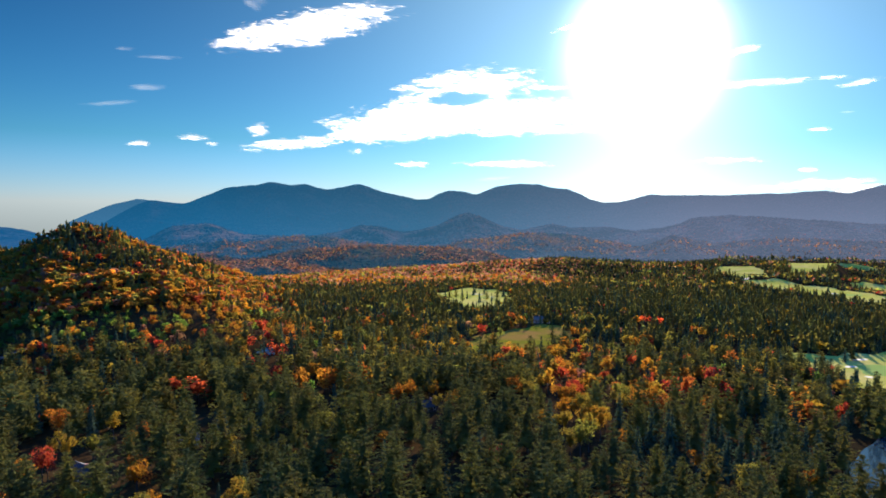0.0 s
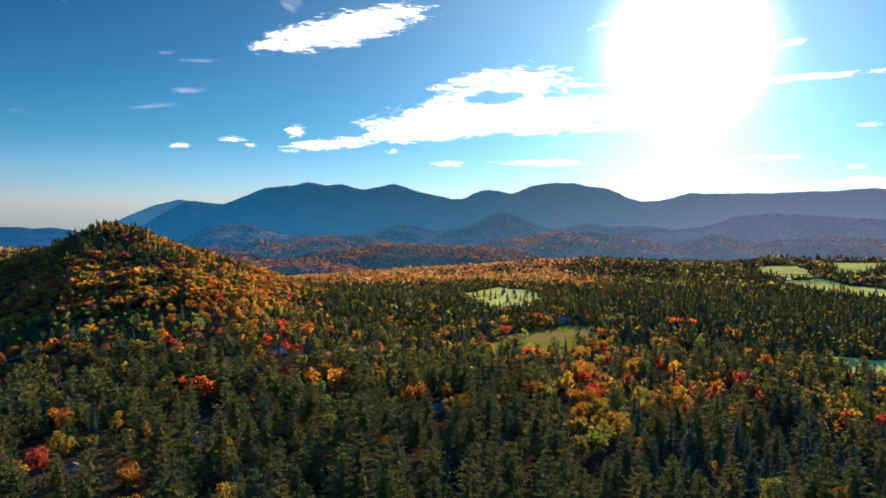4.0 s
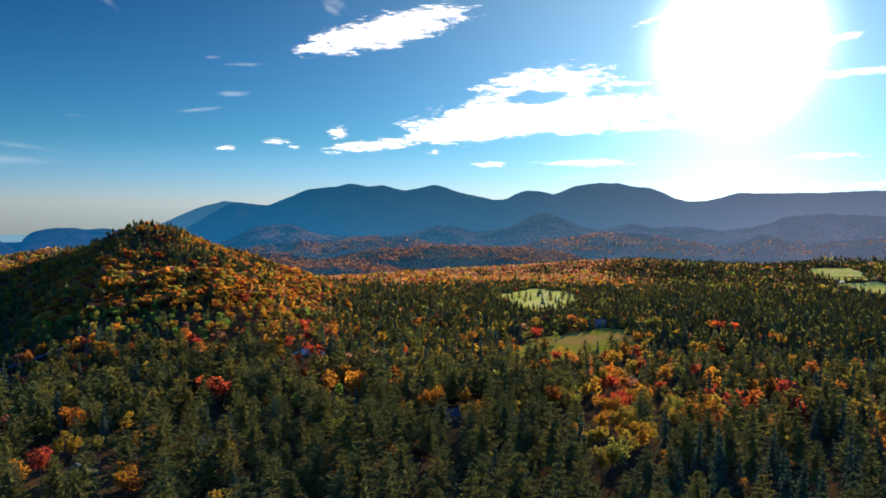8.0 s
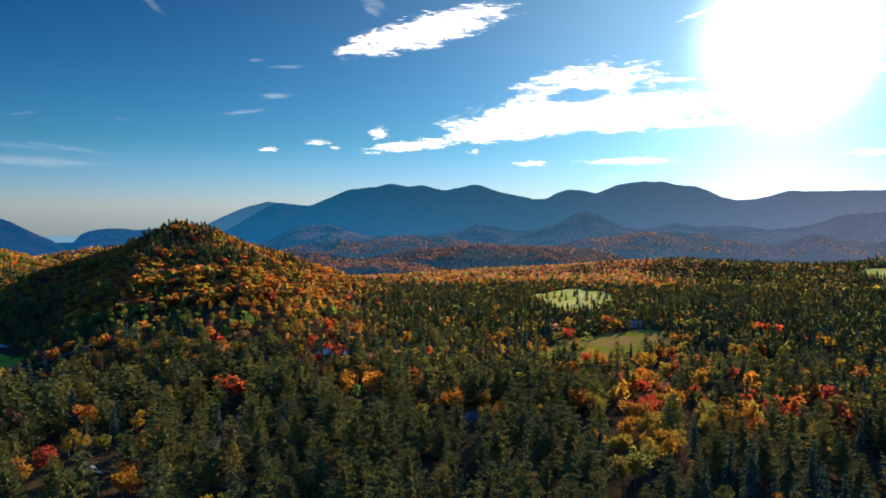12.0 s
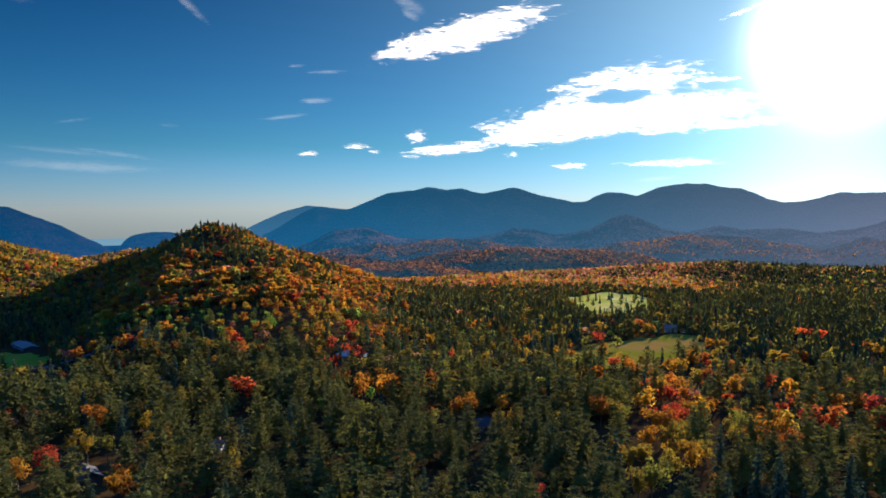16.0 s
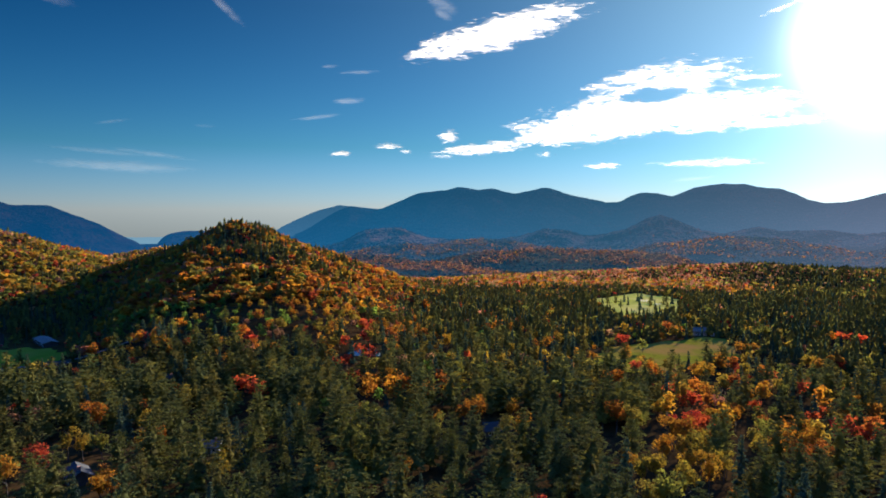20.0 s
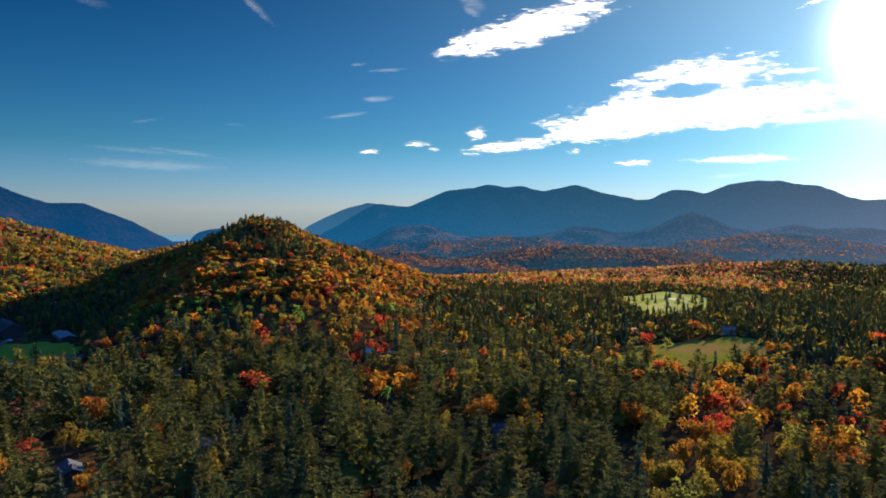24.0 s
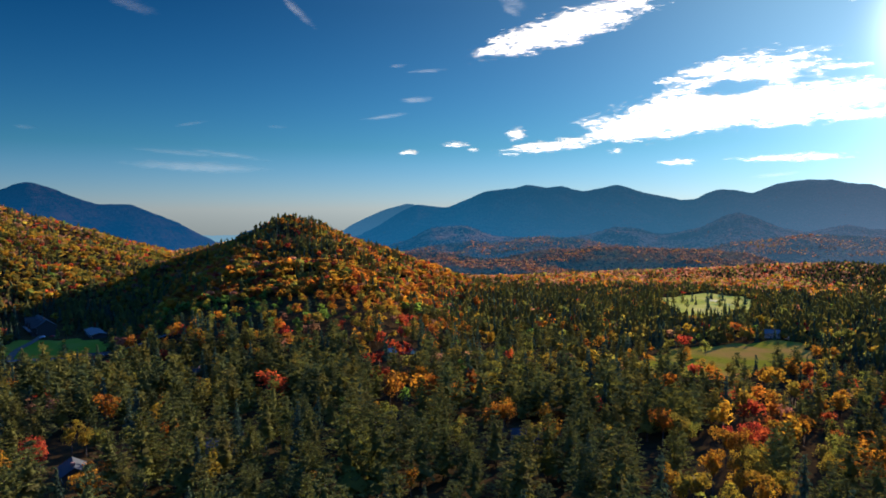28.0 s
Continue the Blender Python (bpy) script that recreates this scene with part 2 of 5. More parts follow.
def cloud_material(name, low, high, ragged):
    m, tree, out = material(name)
    att = tree.nodes.new("ShaderNodeAttribute")
    att.attribute_name = "thickness"
    n1 = noise_node(tree, 0.016, 9, rough=0.65, stretch=(0.4, 0.4, 1.7))
    n2 = noise_node(tree, 0.06, 6, rough=0.65, stretch=(0.35, 0.35, 1.6))
    body = math_node(tree, "MULTIPLY_ADD", math_node(tree, "SUBTRACT", n1, 0.52), 2.6 * ragged, att.outputs["Fac"])
    body = math_node(tree, "MULTIPLY_ADD", math_node(tree, "SUBTRACT", n2, 0.52), 1.6 * ragged, body)
    alpha = tree.nodes.new("ShaderNodeMapRange")
    alpha.interpolation_type = "SMOOTHSTEP"
    alpha.inputs["From Min"].default_value, alpha.inputs["From Max"].default_value = low, high
    tree.links.new(body, alpha.inputs["Value"])
    info = tree.nodes.new("ShaderNodeObjectInfo")
    a2 = math_node(tree, "MULTIPLY", alpha.outputs[0], info.outputs["Alpha"])
    t1 = node(tree, "ShaderNodeBsdfTranslucent", Color=(0.45, 0.45, 0.46, 1))
    t2 = tree.nodes.new("ShaderNodeBsdfTransparent")
    mix = tree.nodes.new("ShaderNodeMixShader")
    tree.links.new(a2, mix.inputs[0])
    tree.links.new(t2.outputs[0], mix.inputs[1])
    tree.links.new(t1.outputs[0], mix.inputs[2])
    tree.links.new(mix.outputs[0], out.inputs[0])
    return m


BARK = bark_material()
FLOOR = ground_material()
FAIRWAY = grass_material("fairway_grass", (0.42, 0.4, 0.06), (0.54, 0.5, 0.08), (0.62, 0.5, 0.14))
MEADOW = grass_material("meadow_grass", (0.16, 0.15, 0.016), (0.26, 0.24, 0.022), (0.34, 0.18, 0.05))
LAWN = grass_material("lodge_grass", (0.12, 0.16, 0.016), (0.17, 0.21, 0.02), (0.2, 0.19, 0.03))
BROWN = grass_material("dry_marsh_grass", (0.16, 0.09, 0.05), (0.26, 0.15, 0.09), (0.2, 0.13, 0.08))
SAND = plain("bunker_sand", (0.48, 0.42, 0.32), 0.9)
ASPHALT = plain("asphalt", (0.055, 0.055, 0.06), 0.85)
GRAVEL = plain("gravel", (0.085, 0.058, 0.036), 1.0)
WATER = water_material()
CLOUD = cloud_material("cloud", 0.05, 1.15, 1.5)
WISP = cloud_material("cloud_wisp", 0.0, 1.5, 0.8)

# ---- the lie of the land ----
RINGS = ([0, 300, 600, 900, 1400, 1700, 1950, 2300, 2950, 3300, 5200], [6, 4, -8, -14, -38, -62, -92, -114, -126, -135, -150])
RINGS_EAST = ([0, 300, 600, 900, 1400, 1900, 2400, 2950, 3300, 5200], [6, 4, -8, -14, -28, -46, -74, -105, -130, -150])
VIEW = (36.6, 44.4, 113.2)
# long low folds of the valley: distance, half width, crest as azimuth and elevation from VIEW
FOLDS = [
    (1690, 230, [(-24.8, -6.67), (-21.1, -6.61), (-17.3, -6.44), (-10.6, -5.8), (-4.9, -5.43), (-0.1, -5.02), (4.4, -4.56), (8.8, -4.31), (13.0, -4.48), (16.9, -4.59), (22.9, -4.3), (30.1, -3.9)]),
    (1340, 120, [(-50.0, -3.81), (-43.8, -3.83), (-40.6, -3.54), (-38.1, -3.11), (-35.8, -3.08), (-32.5, -3.73), (-29.2, -4.89), (-24.8, -6.62)]),
]


def waves(x, y, size, seed, n=9):
    """Smooth random relief from -1 to 1."""
    rng = np.random.default_rng(seed)
    z = np.zeros_like(x, dtype=float)
    for _ in range(n):
        a, k, p = rng.uniform(0, math.tau), rng.uniform(0.6, 1.6) * math.tau / size, rng.uniform(0, math.tau)
        z += np.sin((x * math.cos(a) + y * math.sin(a)) * k + p)
    return z / math.sqrt(n) / 1.2


def cone(x, y, cx, cy, height, radius, soft=45.0):
    d = np.sqrt((x - cx) ** 2 + (y - cy) ** 2 + soft * soft) - soft
    h = 1 - d / radius
    return height * 0.5 * (h + np.sqrt(h * h + 0.006))


def long_ridge(x, y, az, dist, height, half, wide, turn=0.0):
    cx, cy = dist * math.sin(radians(az)), dist * math.cos(radians(az))
    a = radians(-az + turn)
    u, v = (x - cx) * math.cos(a) + (y - cy) * math.sin(a), -(x - cx) * math.sin(a) + (y - cy) * math.cos(a)
    return height * np.exp(-((u / half) ** 4) - (v / wide) ** 2)


# how far the hill's foot lies from its top, by compass bearing: a long apron to the south-east, steep to the west
HILL_TOP = (-448, 825)
HILL_FOOT = ([-45, 0, 45, 90, 112, 135, 157, 180, 202, 225, 270, 315, 360], [213, 125, 256, 249, 289, 480, 420, 200, 155, 132, 178, 213, 125])


def hill_reach(x, y):
    """0 at the hill's top, 1 at its foot."""
    dx, dy = x - HILL_TOP[0], y - HILL_TOP[1]
    return (np.sqrt(dx * dx + dy * dy + 441) - 21) / np.interp(np.degrees(np.arctan2(dx, dy)) % 360, *HILL_FOOT)


def main_hill(x, y):
    h = 1 - hill_reach(x, y)
    return 97 * 0.5 * (h + np.sqrt(h * h + 0.012)) * (1 + 0.05 * waves(x, y, 140, 8))


RIDGES = [(22, 1800, 24, 420, 66, -4), (30, 1500, 12, 300, 60, 0), (27, 2160, 30, 260, 60, 0), (34, 2420, 34, 300, 62, 0)]


def fold(x, y, z, dist, half, crest):
    d, az = np.hypot(x - VIEW[0], y - VIEW[1]), np.degrees(np.arctan2(x - VIEW[0], y - VIEW[1]))
    el = np.interp(az, [c[0] for c in crest], [c[1] for c in crest], left=-12, right=-12)
    top = VIEW[2] + dist * np.tan(np.radians(el)) - 7
    return z + np.maximum(top - z, 0) * np.exp(-((d - dist) / half) ** 2)


def land(x, y):
    x, y = np.asarray(x, float), np.asarray(y, float)
    r = np.hypot(x, y)
    east = np.clip((np.degrees(np.arctan2(x, y)) - 15) / 8, 0, 1)
    z = np.interp(r, *RINGS) * (1 - east) + np.interp(r, *RINGS_EAST) * east
    z = z + waves(x, y, 420, 3) * np.interp(r, [0, 500, 1500, 3000], [0.8, 1.5, 4, 6])
    z = z + main_hill(x, y)
    z = z + cone(x, y, -1040, 694, 154, 540, 30) * (1 + 0.06 * waves(x, y, 200, 9))
    for az, dist, h, half, wide, turn in RIDGES:
        z = z + long_ridge(x, y, az, dist, h, half, wide, turn)
    for dist, half, crest in FOLDS:
        z = fold(x, y, z, dist, half, crest)
    return z


def put_mesh(name, verts, faces, mats, parent=None, smooth=False):
    me = bpy.data.meshes.new(name)
    me.from_pydata([tuple(v) for v in verts], [], [tuple(f) for f in faces])
    for m in mats:
        me.materials.append(m)
    if smooth:
        me.polygons.foreach_set("use_smooth", [True] * len(me.polygons))
    ob = new(name, me)
    if parent is not None:
        ob.parent = parent
    return ob


def build_ground():
    rad = np.concatenate([[0], np.geomspace(25, 4950, 150)])
    ang = np.linspace(0, math.tau, 321)[:-1]
    x, y = np.outer(rad, np.sin(ang)), np.outer(rad, np.cos(ang))
    z = land(x, y)
    verts = np.stack([x.ravel(), y.ravel(), z.ravel()], 1)
    n = len(ang)
    faces = [(i * n + j, (i + 1) * n + j, (i + 1) * n + (j + 1) % n, i * n + (j + 1) % n) for i in range(1, len(rad) - 1) for j in range(n)]
    faces += [(0, n + j, n + (j + 1) % n) for j in range(n)]
    faces = [f[::-1] for f in faces]
    ob = put_mesh("ground", verts, faces, [FLOOR], smooth=True)
    tagged(ob, "dark forest floor of leaf litter rolling across the valley", "ground", kind="structure")


build_ground()

# ---- clearings, water, roads: outlines on the plan ----
CLEARINGS = {
    "clubhouse_meadow": ([(8, 580), (34, 652), (64, 690), (116, 732), (136, 718), (130, 655), (108, 610), (68, 568), (34, 536), (16, 548)], MEADOW),
    "far_fairway": ([(-18, 1030), (6, 1120), (78, 1180), (110, 1090), (100, 950), (82, 845), (38, 838), (0, 930)], FAIRWAY),
    "side_fairway": ([(290, 590), (345, 585), (420, 590), (420, 470), (330, 425), (292, 440), (300, 500), (300, 540)], FAIRWAY),
    "east_fairway": ([(640, 1610), (735, 1590), (690, 1420), (640, 1325), (580, 1340), (610, 1480)], FAIRWAY),
    "slope_fairway": ([(560, 1300), (637, 1320), (683, 1250), (705, 1165), (716, 1070), (730, 975), (618, 935), (616, 1050), (592, 1165), (560, 1245)], FAIRWAY),
    "lower_fairway": ([(750, 1275), (810, 1240), (830, 1110), (745, 1060), (735, 1170)], FAIRWAY),
    "upper_fairway": ([(930, 1870), (1060, 1850), (960, 1640), (900, 1500), (780, 1420), (745, 1450), (840, 1640)], FAIRWAY),
    "outer_fairway": ([(1075, 1860), (1180, 1820), (1130, 1680), (1030, 1720)], FAIRWAY),
    "lodge_lawn": ([(-472, 468), (-450, 500), (-404, 506), (-362, 482), (-350, 446), (-386, 416), (-436, 430)], LAWN),
    "marsh_meadow": ([(-235, 1035), (-160, 1030), (-150, 985), (-200, 975)], BROWN),
}
LAKE = [(172, 238), (166, 266), (184, 298), (212, 326), (240, 338), (300, 342), (330, 300), (300, 244), (222, 226)]


def rounded(poly, n=64, wobble=0.05, seed=1):
    """The outline softened and made uneven, as directions and reaches from its middle."""
    p = np.array(poly, float)
    for _ in range(2):
        q = np.roll(p, -1, 0)
        p = np.stack([0.75 * p + 0.25 * q, 0.25 * p + 0.75 * q], 1).reshape(-1, 2)
    seg = np.hypot(*(np.roll(p, -1, 0) - p).T)
    s = np.concatenate([[0], np.cumsum(seg)])
    p = np.vstack([p, p[:1]])
    t = np.linspace(0, s[-1], n, endpoint=False)
    e = np.stack([np.interp(t, s, p[:, 0]), np.interp(t, s, p[:, 1])], 1)
    c = e.mean(0)
    rng = np.random.default_rng(seed)
    k = sum(np.sin(np.arange(n) / n * math.tau * f + rng.uniform(0, 7)) for f in (5, 9, 14)) / 3
    return c + (e - c) * (1 + wobble * k)[:, None]


def inside(x, y, poly):
    hit = np.zeros(x.shape, bool)
    q = np.asarray(poly)
    for (x0, y0), (x1, y1) in zip(q, np.roll(q, -1, 0)):
        cut = ((y0 > y) != (y1 > y)) & (x < (x1 - x0) * (y - y0) / (y1 - y0 + 1e-12) + x0)
        hit ^= cut
    return hit


def patch(name, edge, mat, lift, label, category, flat=None):
    n, rings = len(edge), 8
    c = edge.mean(0)
    pts = np.concatenate([c[None]] + [c + (edge - c) * k / rings for k in range(1, rings + 1)])
    z = land(pts[:, 0], pts[:, 1]) + lift if flat is None else np.full(len(pts), flat)
    faces = [(0, 1 + j, 1 + (j + 1) % n) for j in range(n)]
    for i in range(rings - 1):
        faces += [(1 + i * n + j, 1 + (i + 1) * n + j, 1 + (i + 1) * n + (j + 1) % n, 1 + i * n + (j + 1) % n) for j in range(n)]
    ob = put_mesh(name, np.column_stack([pts, z]), faces, [mat], smooth=True)
    if ob.data.polygons[0].normal.z < 0:
        ob.data.flip_normals()
    return tagged(ob, label, category, kind="structure")


OPEN = []
WORDS = {LAWN: "mown green lawn in front of the lodge", FAIRWAY: "mown green golf fairway between dark conifers", MEADOW: "grassy meadow with a dry brown edge among trees", BROWN: "reddish-brown dry marsh grass beside the hill"}
for k, (name, (poly, mat)) in enumerate(CLEARINGS.items()):
    edge = rounded(poly, n=96, wobble=0.17, seed=k)
    OPEN.append(edge)
    patch(name, edge, mat, 0.5, WORDS[mat], "grass")
lake_edge = rounded(LAKE, wobble=0.04, seed=31)
OPEN += [lake_edge]
patch("lake", lake_edge, WATER, 0, "dark blue still lake water at the forest edge", "water", flat=float(land(*lake_edge.T).max()) + 0.4)


# ---- mountains far behind ----
RIDGE_TREES = []


def mountain(name, points, eye, dist, deep, mat, label, seed, rough=1.0, foot=-105.0, step=0.16, rows=26, convex=False, crowns=0.0, woods=0.0):
    """A wooded ridge from its crest line (azimuth and elevation from eye); crowns: how far single treetops stand proud, in metres."""
    az = np.array([p[0] for p in points], float)
    el = np.array([p[1] for p in points], float)
    a = np.arange(az[0], az[-1], step)
    h = np.interp(a, az, el)
    ker = np.hanning(5)
    h = np.convolve(np.pad(h, 2, "edge"), ker / ker.sum(), "valid")
    rng = np.random.default_rng(seed)
    for f in (0.7, 1.3, 2.4, 4.1, 6.7, 8.3):
        h = h + 0.035 * rough / f ** 0.8 * np.sin(a * f * 2.2 + rng.uniform(0, 7))
    verts = []
    for i in range(rows + 5):
        k = i / rows
        reach = dist - deep * (1 - k) if k <= 1 else dist + deep * 0.4 * (k - 1) * rows / 5
        x, y = eye[0] + reach * np.sin(np.radians(a)), eye[1] + reach * np.cos(np.radians(a))
        crest = np.maximum(eye[2] + dist * np.tan(np.radians(h)), foot - 30)
        rise = (float(np.interp(k, [0, 0.16, 0.32, 0.55, 1], [0, 0.4, 0.66, 0.8, 1])) if convex else k ** 1.25) if k <= 1 else 1 - (k - 1) * rows / 5 * 0.6
        spur = waves(x, y, 520, seed + 1) * 34 + waves(x, y, 190, seed + 2) * 18 + waves(x, y, 80, seed + 3) * 7
        shape = max(0.0, math.sin(min(k, 1) * math.pi)) * rough
        z = foot + (crest - foot) * rise + spur * shape * np.clip((crest - foot) / 180, 0.0, 1.2)
        z = np.minimum(z, crest - (1 - k) * 6 if k <= 1 else crest) + crowns * rng.uniform(-1, 1, len(a))
        verts.append(np.stack([x, y, z], 1))
        if woods and 0.3 < k <= 1:
            keep = (rng.uniform(0, 1, len(a)) < woods) & (crest > foot + 12)
            RIDGE_TREES.append(np.stack([x, y, z], 1)[keep])
    n = len(a)
    v = np.concatenate(verts)
    faces = [(i * n + j, i * n + j + 1, (i + 1) * n + j + 1, (i + 1) * n + j) for i in range(rows + 4) for j in range(n - 1)]
    ob = put_mesh(name, v, faces, [mat], smooth=True)
    return tagged(ob, label, "mountain", kind="structure")


START, END = (0, 0, 120), (65, 107, 101)
# share and strength: how much emitted haze is laid over each slope
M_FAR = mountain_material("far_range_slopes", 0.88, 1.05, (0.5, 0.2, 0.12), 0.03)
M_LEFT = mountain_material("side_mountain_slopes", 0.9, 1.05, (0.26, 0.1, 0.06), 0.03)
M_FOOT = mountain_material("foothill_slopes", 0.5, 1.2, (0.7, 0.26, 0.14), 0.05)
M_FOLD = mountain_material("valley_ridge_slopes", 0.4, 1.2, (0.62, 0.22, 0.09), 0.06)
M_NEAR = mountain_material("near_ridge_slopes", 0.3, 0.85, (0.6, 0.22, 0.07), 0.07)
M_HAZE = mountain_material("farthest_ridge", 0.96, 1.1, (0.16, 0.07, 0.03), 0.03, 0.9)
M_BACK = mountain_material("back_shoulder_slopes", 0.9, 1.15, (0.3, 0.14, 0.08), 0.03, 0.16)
RANGE = [(-60, -1.6), (-43, -2.6), (-38.5, -2.95), (-38.2, -2.45), (-37.8, -2.12), (-36.9, -1.88), (-35.0, -1.82), (-34.0, -1.96), (-33.1, -1.88), (-31.8, -2.12), (-30.2, -2.67), (-28.5, -2.33), (-26.7, -1.53), (-24.8, -0.48), (-23.5, 0.12), (-20.8, -0.13), (-17.69, 1.23), (-15.52, 1.39), (-14.32, 1.73), (-12.63, 1.45), (-11.57, 1.55), (-9.73, 1.13), (-7.1, 1.61), (-6.15, 1.38), (-5.2, 1.0), (-2.37, 0.39), (-1.22, 0.44), (-0.4, 0.86), (0.37, 1.14), (1.51, 1.09), (2.85, 0.86), (4.6, 1.54), (6.53, 1.8), (8.0, 1.7), (8.84, 1.47), (10.47, 1.33), (11.48, 0.93), (12.28, 0.45), (13.26, 0.24), (14.74, 0.33), (16.94, 0.9), (21.21, 0.87), (26.01, 1.01), (29.37, 1.22), (30.81, 1.05), (33.12, 1.64), (38, 1.4), (45, 0.9), (60, 0.4)]
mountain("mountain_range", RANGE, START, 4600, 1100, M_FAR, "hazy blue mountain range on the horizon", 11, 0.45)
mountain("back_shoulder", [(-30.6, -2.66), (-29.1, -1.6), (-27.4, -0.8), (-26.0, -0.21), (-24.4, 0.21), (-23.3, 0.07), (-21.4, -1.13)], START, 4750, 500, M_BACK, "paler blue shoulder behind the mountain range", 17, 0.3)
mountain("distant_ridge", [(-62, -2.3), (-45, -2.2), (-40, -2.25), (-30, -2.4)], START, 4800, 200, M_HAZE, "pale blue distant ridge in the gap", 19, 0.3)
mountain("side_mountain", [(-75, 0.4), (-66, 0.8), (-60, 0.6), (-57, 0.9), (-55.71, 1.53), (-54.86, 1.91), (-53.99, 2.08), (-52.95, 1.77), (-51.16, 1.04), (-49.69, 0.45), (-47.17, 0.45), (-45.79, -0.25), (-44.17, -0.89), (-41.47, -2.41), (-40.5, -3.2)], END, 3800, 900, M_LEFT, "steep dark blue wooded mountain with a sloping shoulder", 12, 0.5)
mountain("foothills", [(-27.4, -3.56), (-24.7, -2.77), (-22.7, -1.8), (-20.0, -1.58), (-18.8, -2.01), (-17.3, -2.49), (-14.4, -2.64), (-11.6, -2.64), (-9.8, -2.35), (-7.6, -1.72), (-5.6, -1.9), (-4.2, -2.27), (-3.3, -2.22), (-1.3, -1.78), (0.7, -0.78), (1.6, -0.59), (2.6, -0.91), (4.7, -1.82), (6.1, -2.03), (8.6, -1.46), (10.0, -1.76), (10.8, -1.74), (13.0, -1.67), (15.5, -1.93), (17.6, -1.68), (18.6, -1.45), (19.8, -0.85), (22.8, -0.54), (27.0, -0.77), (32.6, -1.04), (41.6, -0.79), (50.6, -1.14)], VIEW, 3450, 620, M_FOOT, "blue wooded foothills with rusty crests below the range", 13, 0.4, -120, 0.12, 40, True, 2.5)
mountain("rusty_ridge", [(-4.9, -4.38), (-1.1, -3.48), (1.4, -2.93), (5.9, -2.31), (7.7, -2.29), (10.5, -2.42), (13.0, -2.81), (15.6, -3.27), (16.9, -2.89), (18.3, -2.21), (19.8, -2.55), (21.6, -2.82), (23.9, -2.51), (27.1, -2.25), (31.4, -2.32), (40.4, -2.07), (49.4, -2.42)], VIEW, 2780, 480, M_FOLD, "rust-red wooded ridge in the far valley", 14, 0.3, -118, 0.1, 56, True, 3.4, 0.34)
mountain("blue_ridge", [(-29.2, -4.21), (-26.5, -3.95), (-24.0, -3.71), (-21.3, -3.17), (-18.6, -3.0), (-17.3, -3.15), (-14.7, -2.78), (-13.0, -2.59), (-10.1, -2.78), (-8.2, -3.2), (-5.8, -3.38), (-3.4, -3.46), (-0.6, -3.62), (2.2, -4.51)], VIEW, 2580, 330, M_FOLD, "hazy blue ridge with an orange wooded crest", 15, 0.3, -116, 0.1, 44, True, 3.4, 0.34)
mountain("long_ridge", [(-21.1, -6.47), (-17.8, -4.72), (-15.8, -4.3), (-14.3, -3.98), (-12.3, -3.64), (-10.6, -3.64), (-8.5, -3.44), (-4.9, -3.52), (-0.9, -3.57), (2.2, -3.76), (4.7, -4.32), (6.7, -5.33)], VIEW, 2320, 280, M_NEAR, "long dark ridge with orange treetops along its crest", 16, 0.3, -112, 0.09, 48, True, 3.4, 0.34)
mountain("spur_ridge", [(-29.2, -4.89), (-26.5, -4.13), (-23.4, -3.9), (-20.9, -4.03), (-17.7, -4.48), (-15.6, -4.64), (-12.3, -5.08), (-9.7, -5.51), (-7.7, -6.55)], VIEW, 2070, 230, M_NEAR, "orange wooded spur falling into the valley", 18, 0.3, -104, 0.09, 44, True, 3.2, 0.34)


# ---- clouds ----
def cloud(name, blobs, holes=(), strength=1.0, label="bright white sunlit cloud with ragged edges", reach=4850, step=0.2):
    """A sheet of cloud on the sky; each blob: azimuth, elevation, half length, half height, slope, weight, all in degrees."""
    a0, a1 = min(b[0] - b[2] * 1.5 for b in blobs), max(b[0] + b[2] * 1.5 for b in blobs)
    e0, e1 = min(b[1] - b[3] * 2 - abs(b[4]) * 0.02 * b[2] for b in blobs), max(b[1] + b[3] * 2 + abs(b[4]) * 0.02 * b[2] for b in blobs)
    na, ne = max(8, int((a1 - a0) / step)), max(6, int((e1 - e0) / step * 1.4))
    a, e = np.meshgrid(np.linspace(a0, a1, na), np.linspace(e0, e1, ne))
    dens = np.full(a.shape, -1.5)
    for ba, be, hl, hh, slope, weight in blobs:
        s = radians(slope)
        u, v = (a - ba) * math.cos(s) + (e - be) * math.sin(s), -(a - ba) * math.sin(s) + (e - be) * math.cos(s)
        dens = np.maximum(dens, weight * (1.15 - (u / hl) ** 2 - (v / hh) ** 2))
    for ba, be, hl, hh, slope, weight in holes:
        s = radians(slope)
        u, v = (a - ba) * math.cos(s) + (e - be) * math.sin(s), -(a - ba) * math.sin(s) + (e - be) * math.cos(s)
        dens -= weight * np.clip(1.3 - (u / hl) ** 2 - (v / hh) ** 2, 0, 1.3)
    dens = np.maximum(dens, -1.5)
    ra, re = np.radians(a), np.radians(e)
    bulge = reach - 25 * np.clip(dens, 0, 1)
    v = np.stack([bulge * np.cos(re) * np.sin(ra), bulge * np.cos(re) * np.cos(ra), 112 + bulge * np.sin(re)], -1).reshape(-1, 3)
    faces = [(i * na + j, i * na + j + 1, (i + 1) * na + j + 1, (i + 1) * na + j) for i in range(ne - 1) for j in range(na - 1)]
    ob = put_mesh(name, v, faces, [CLOUD if strength > 0.55 else WISP], smooth=True)
    ob.data.attributes.new("thickness", "FLOAT", "POINT").data.foreach_set("value", dens.ravel())
    ob.color = (1, 1, 1, strength)
    ob.visible_shadow = False
    return tagged(ob, label, "cloud", kind="")


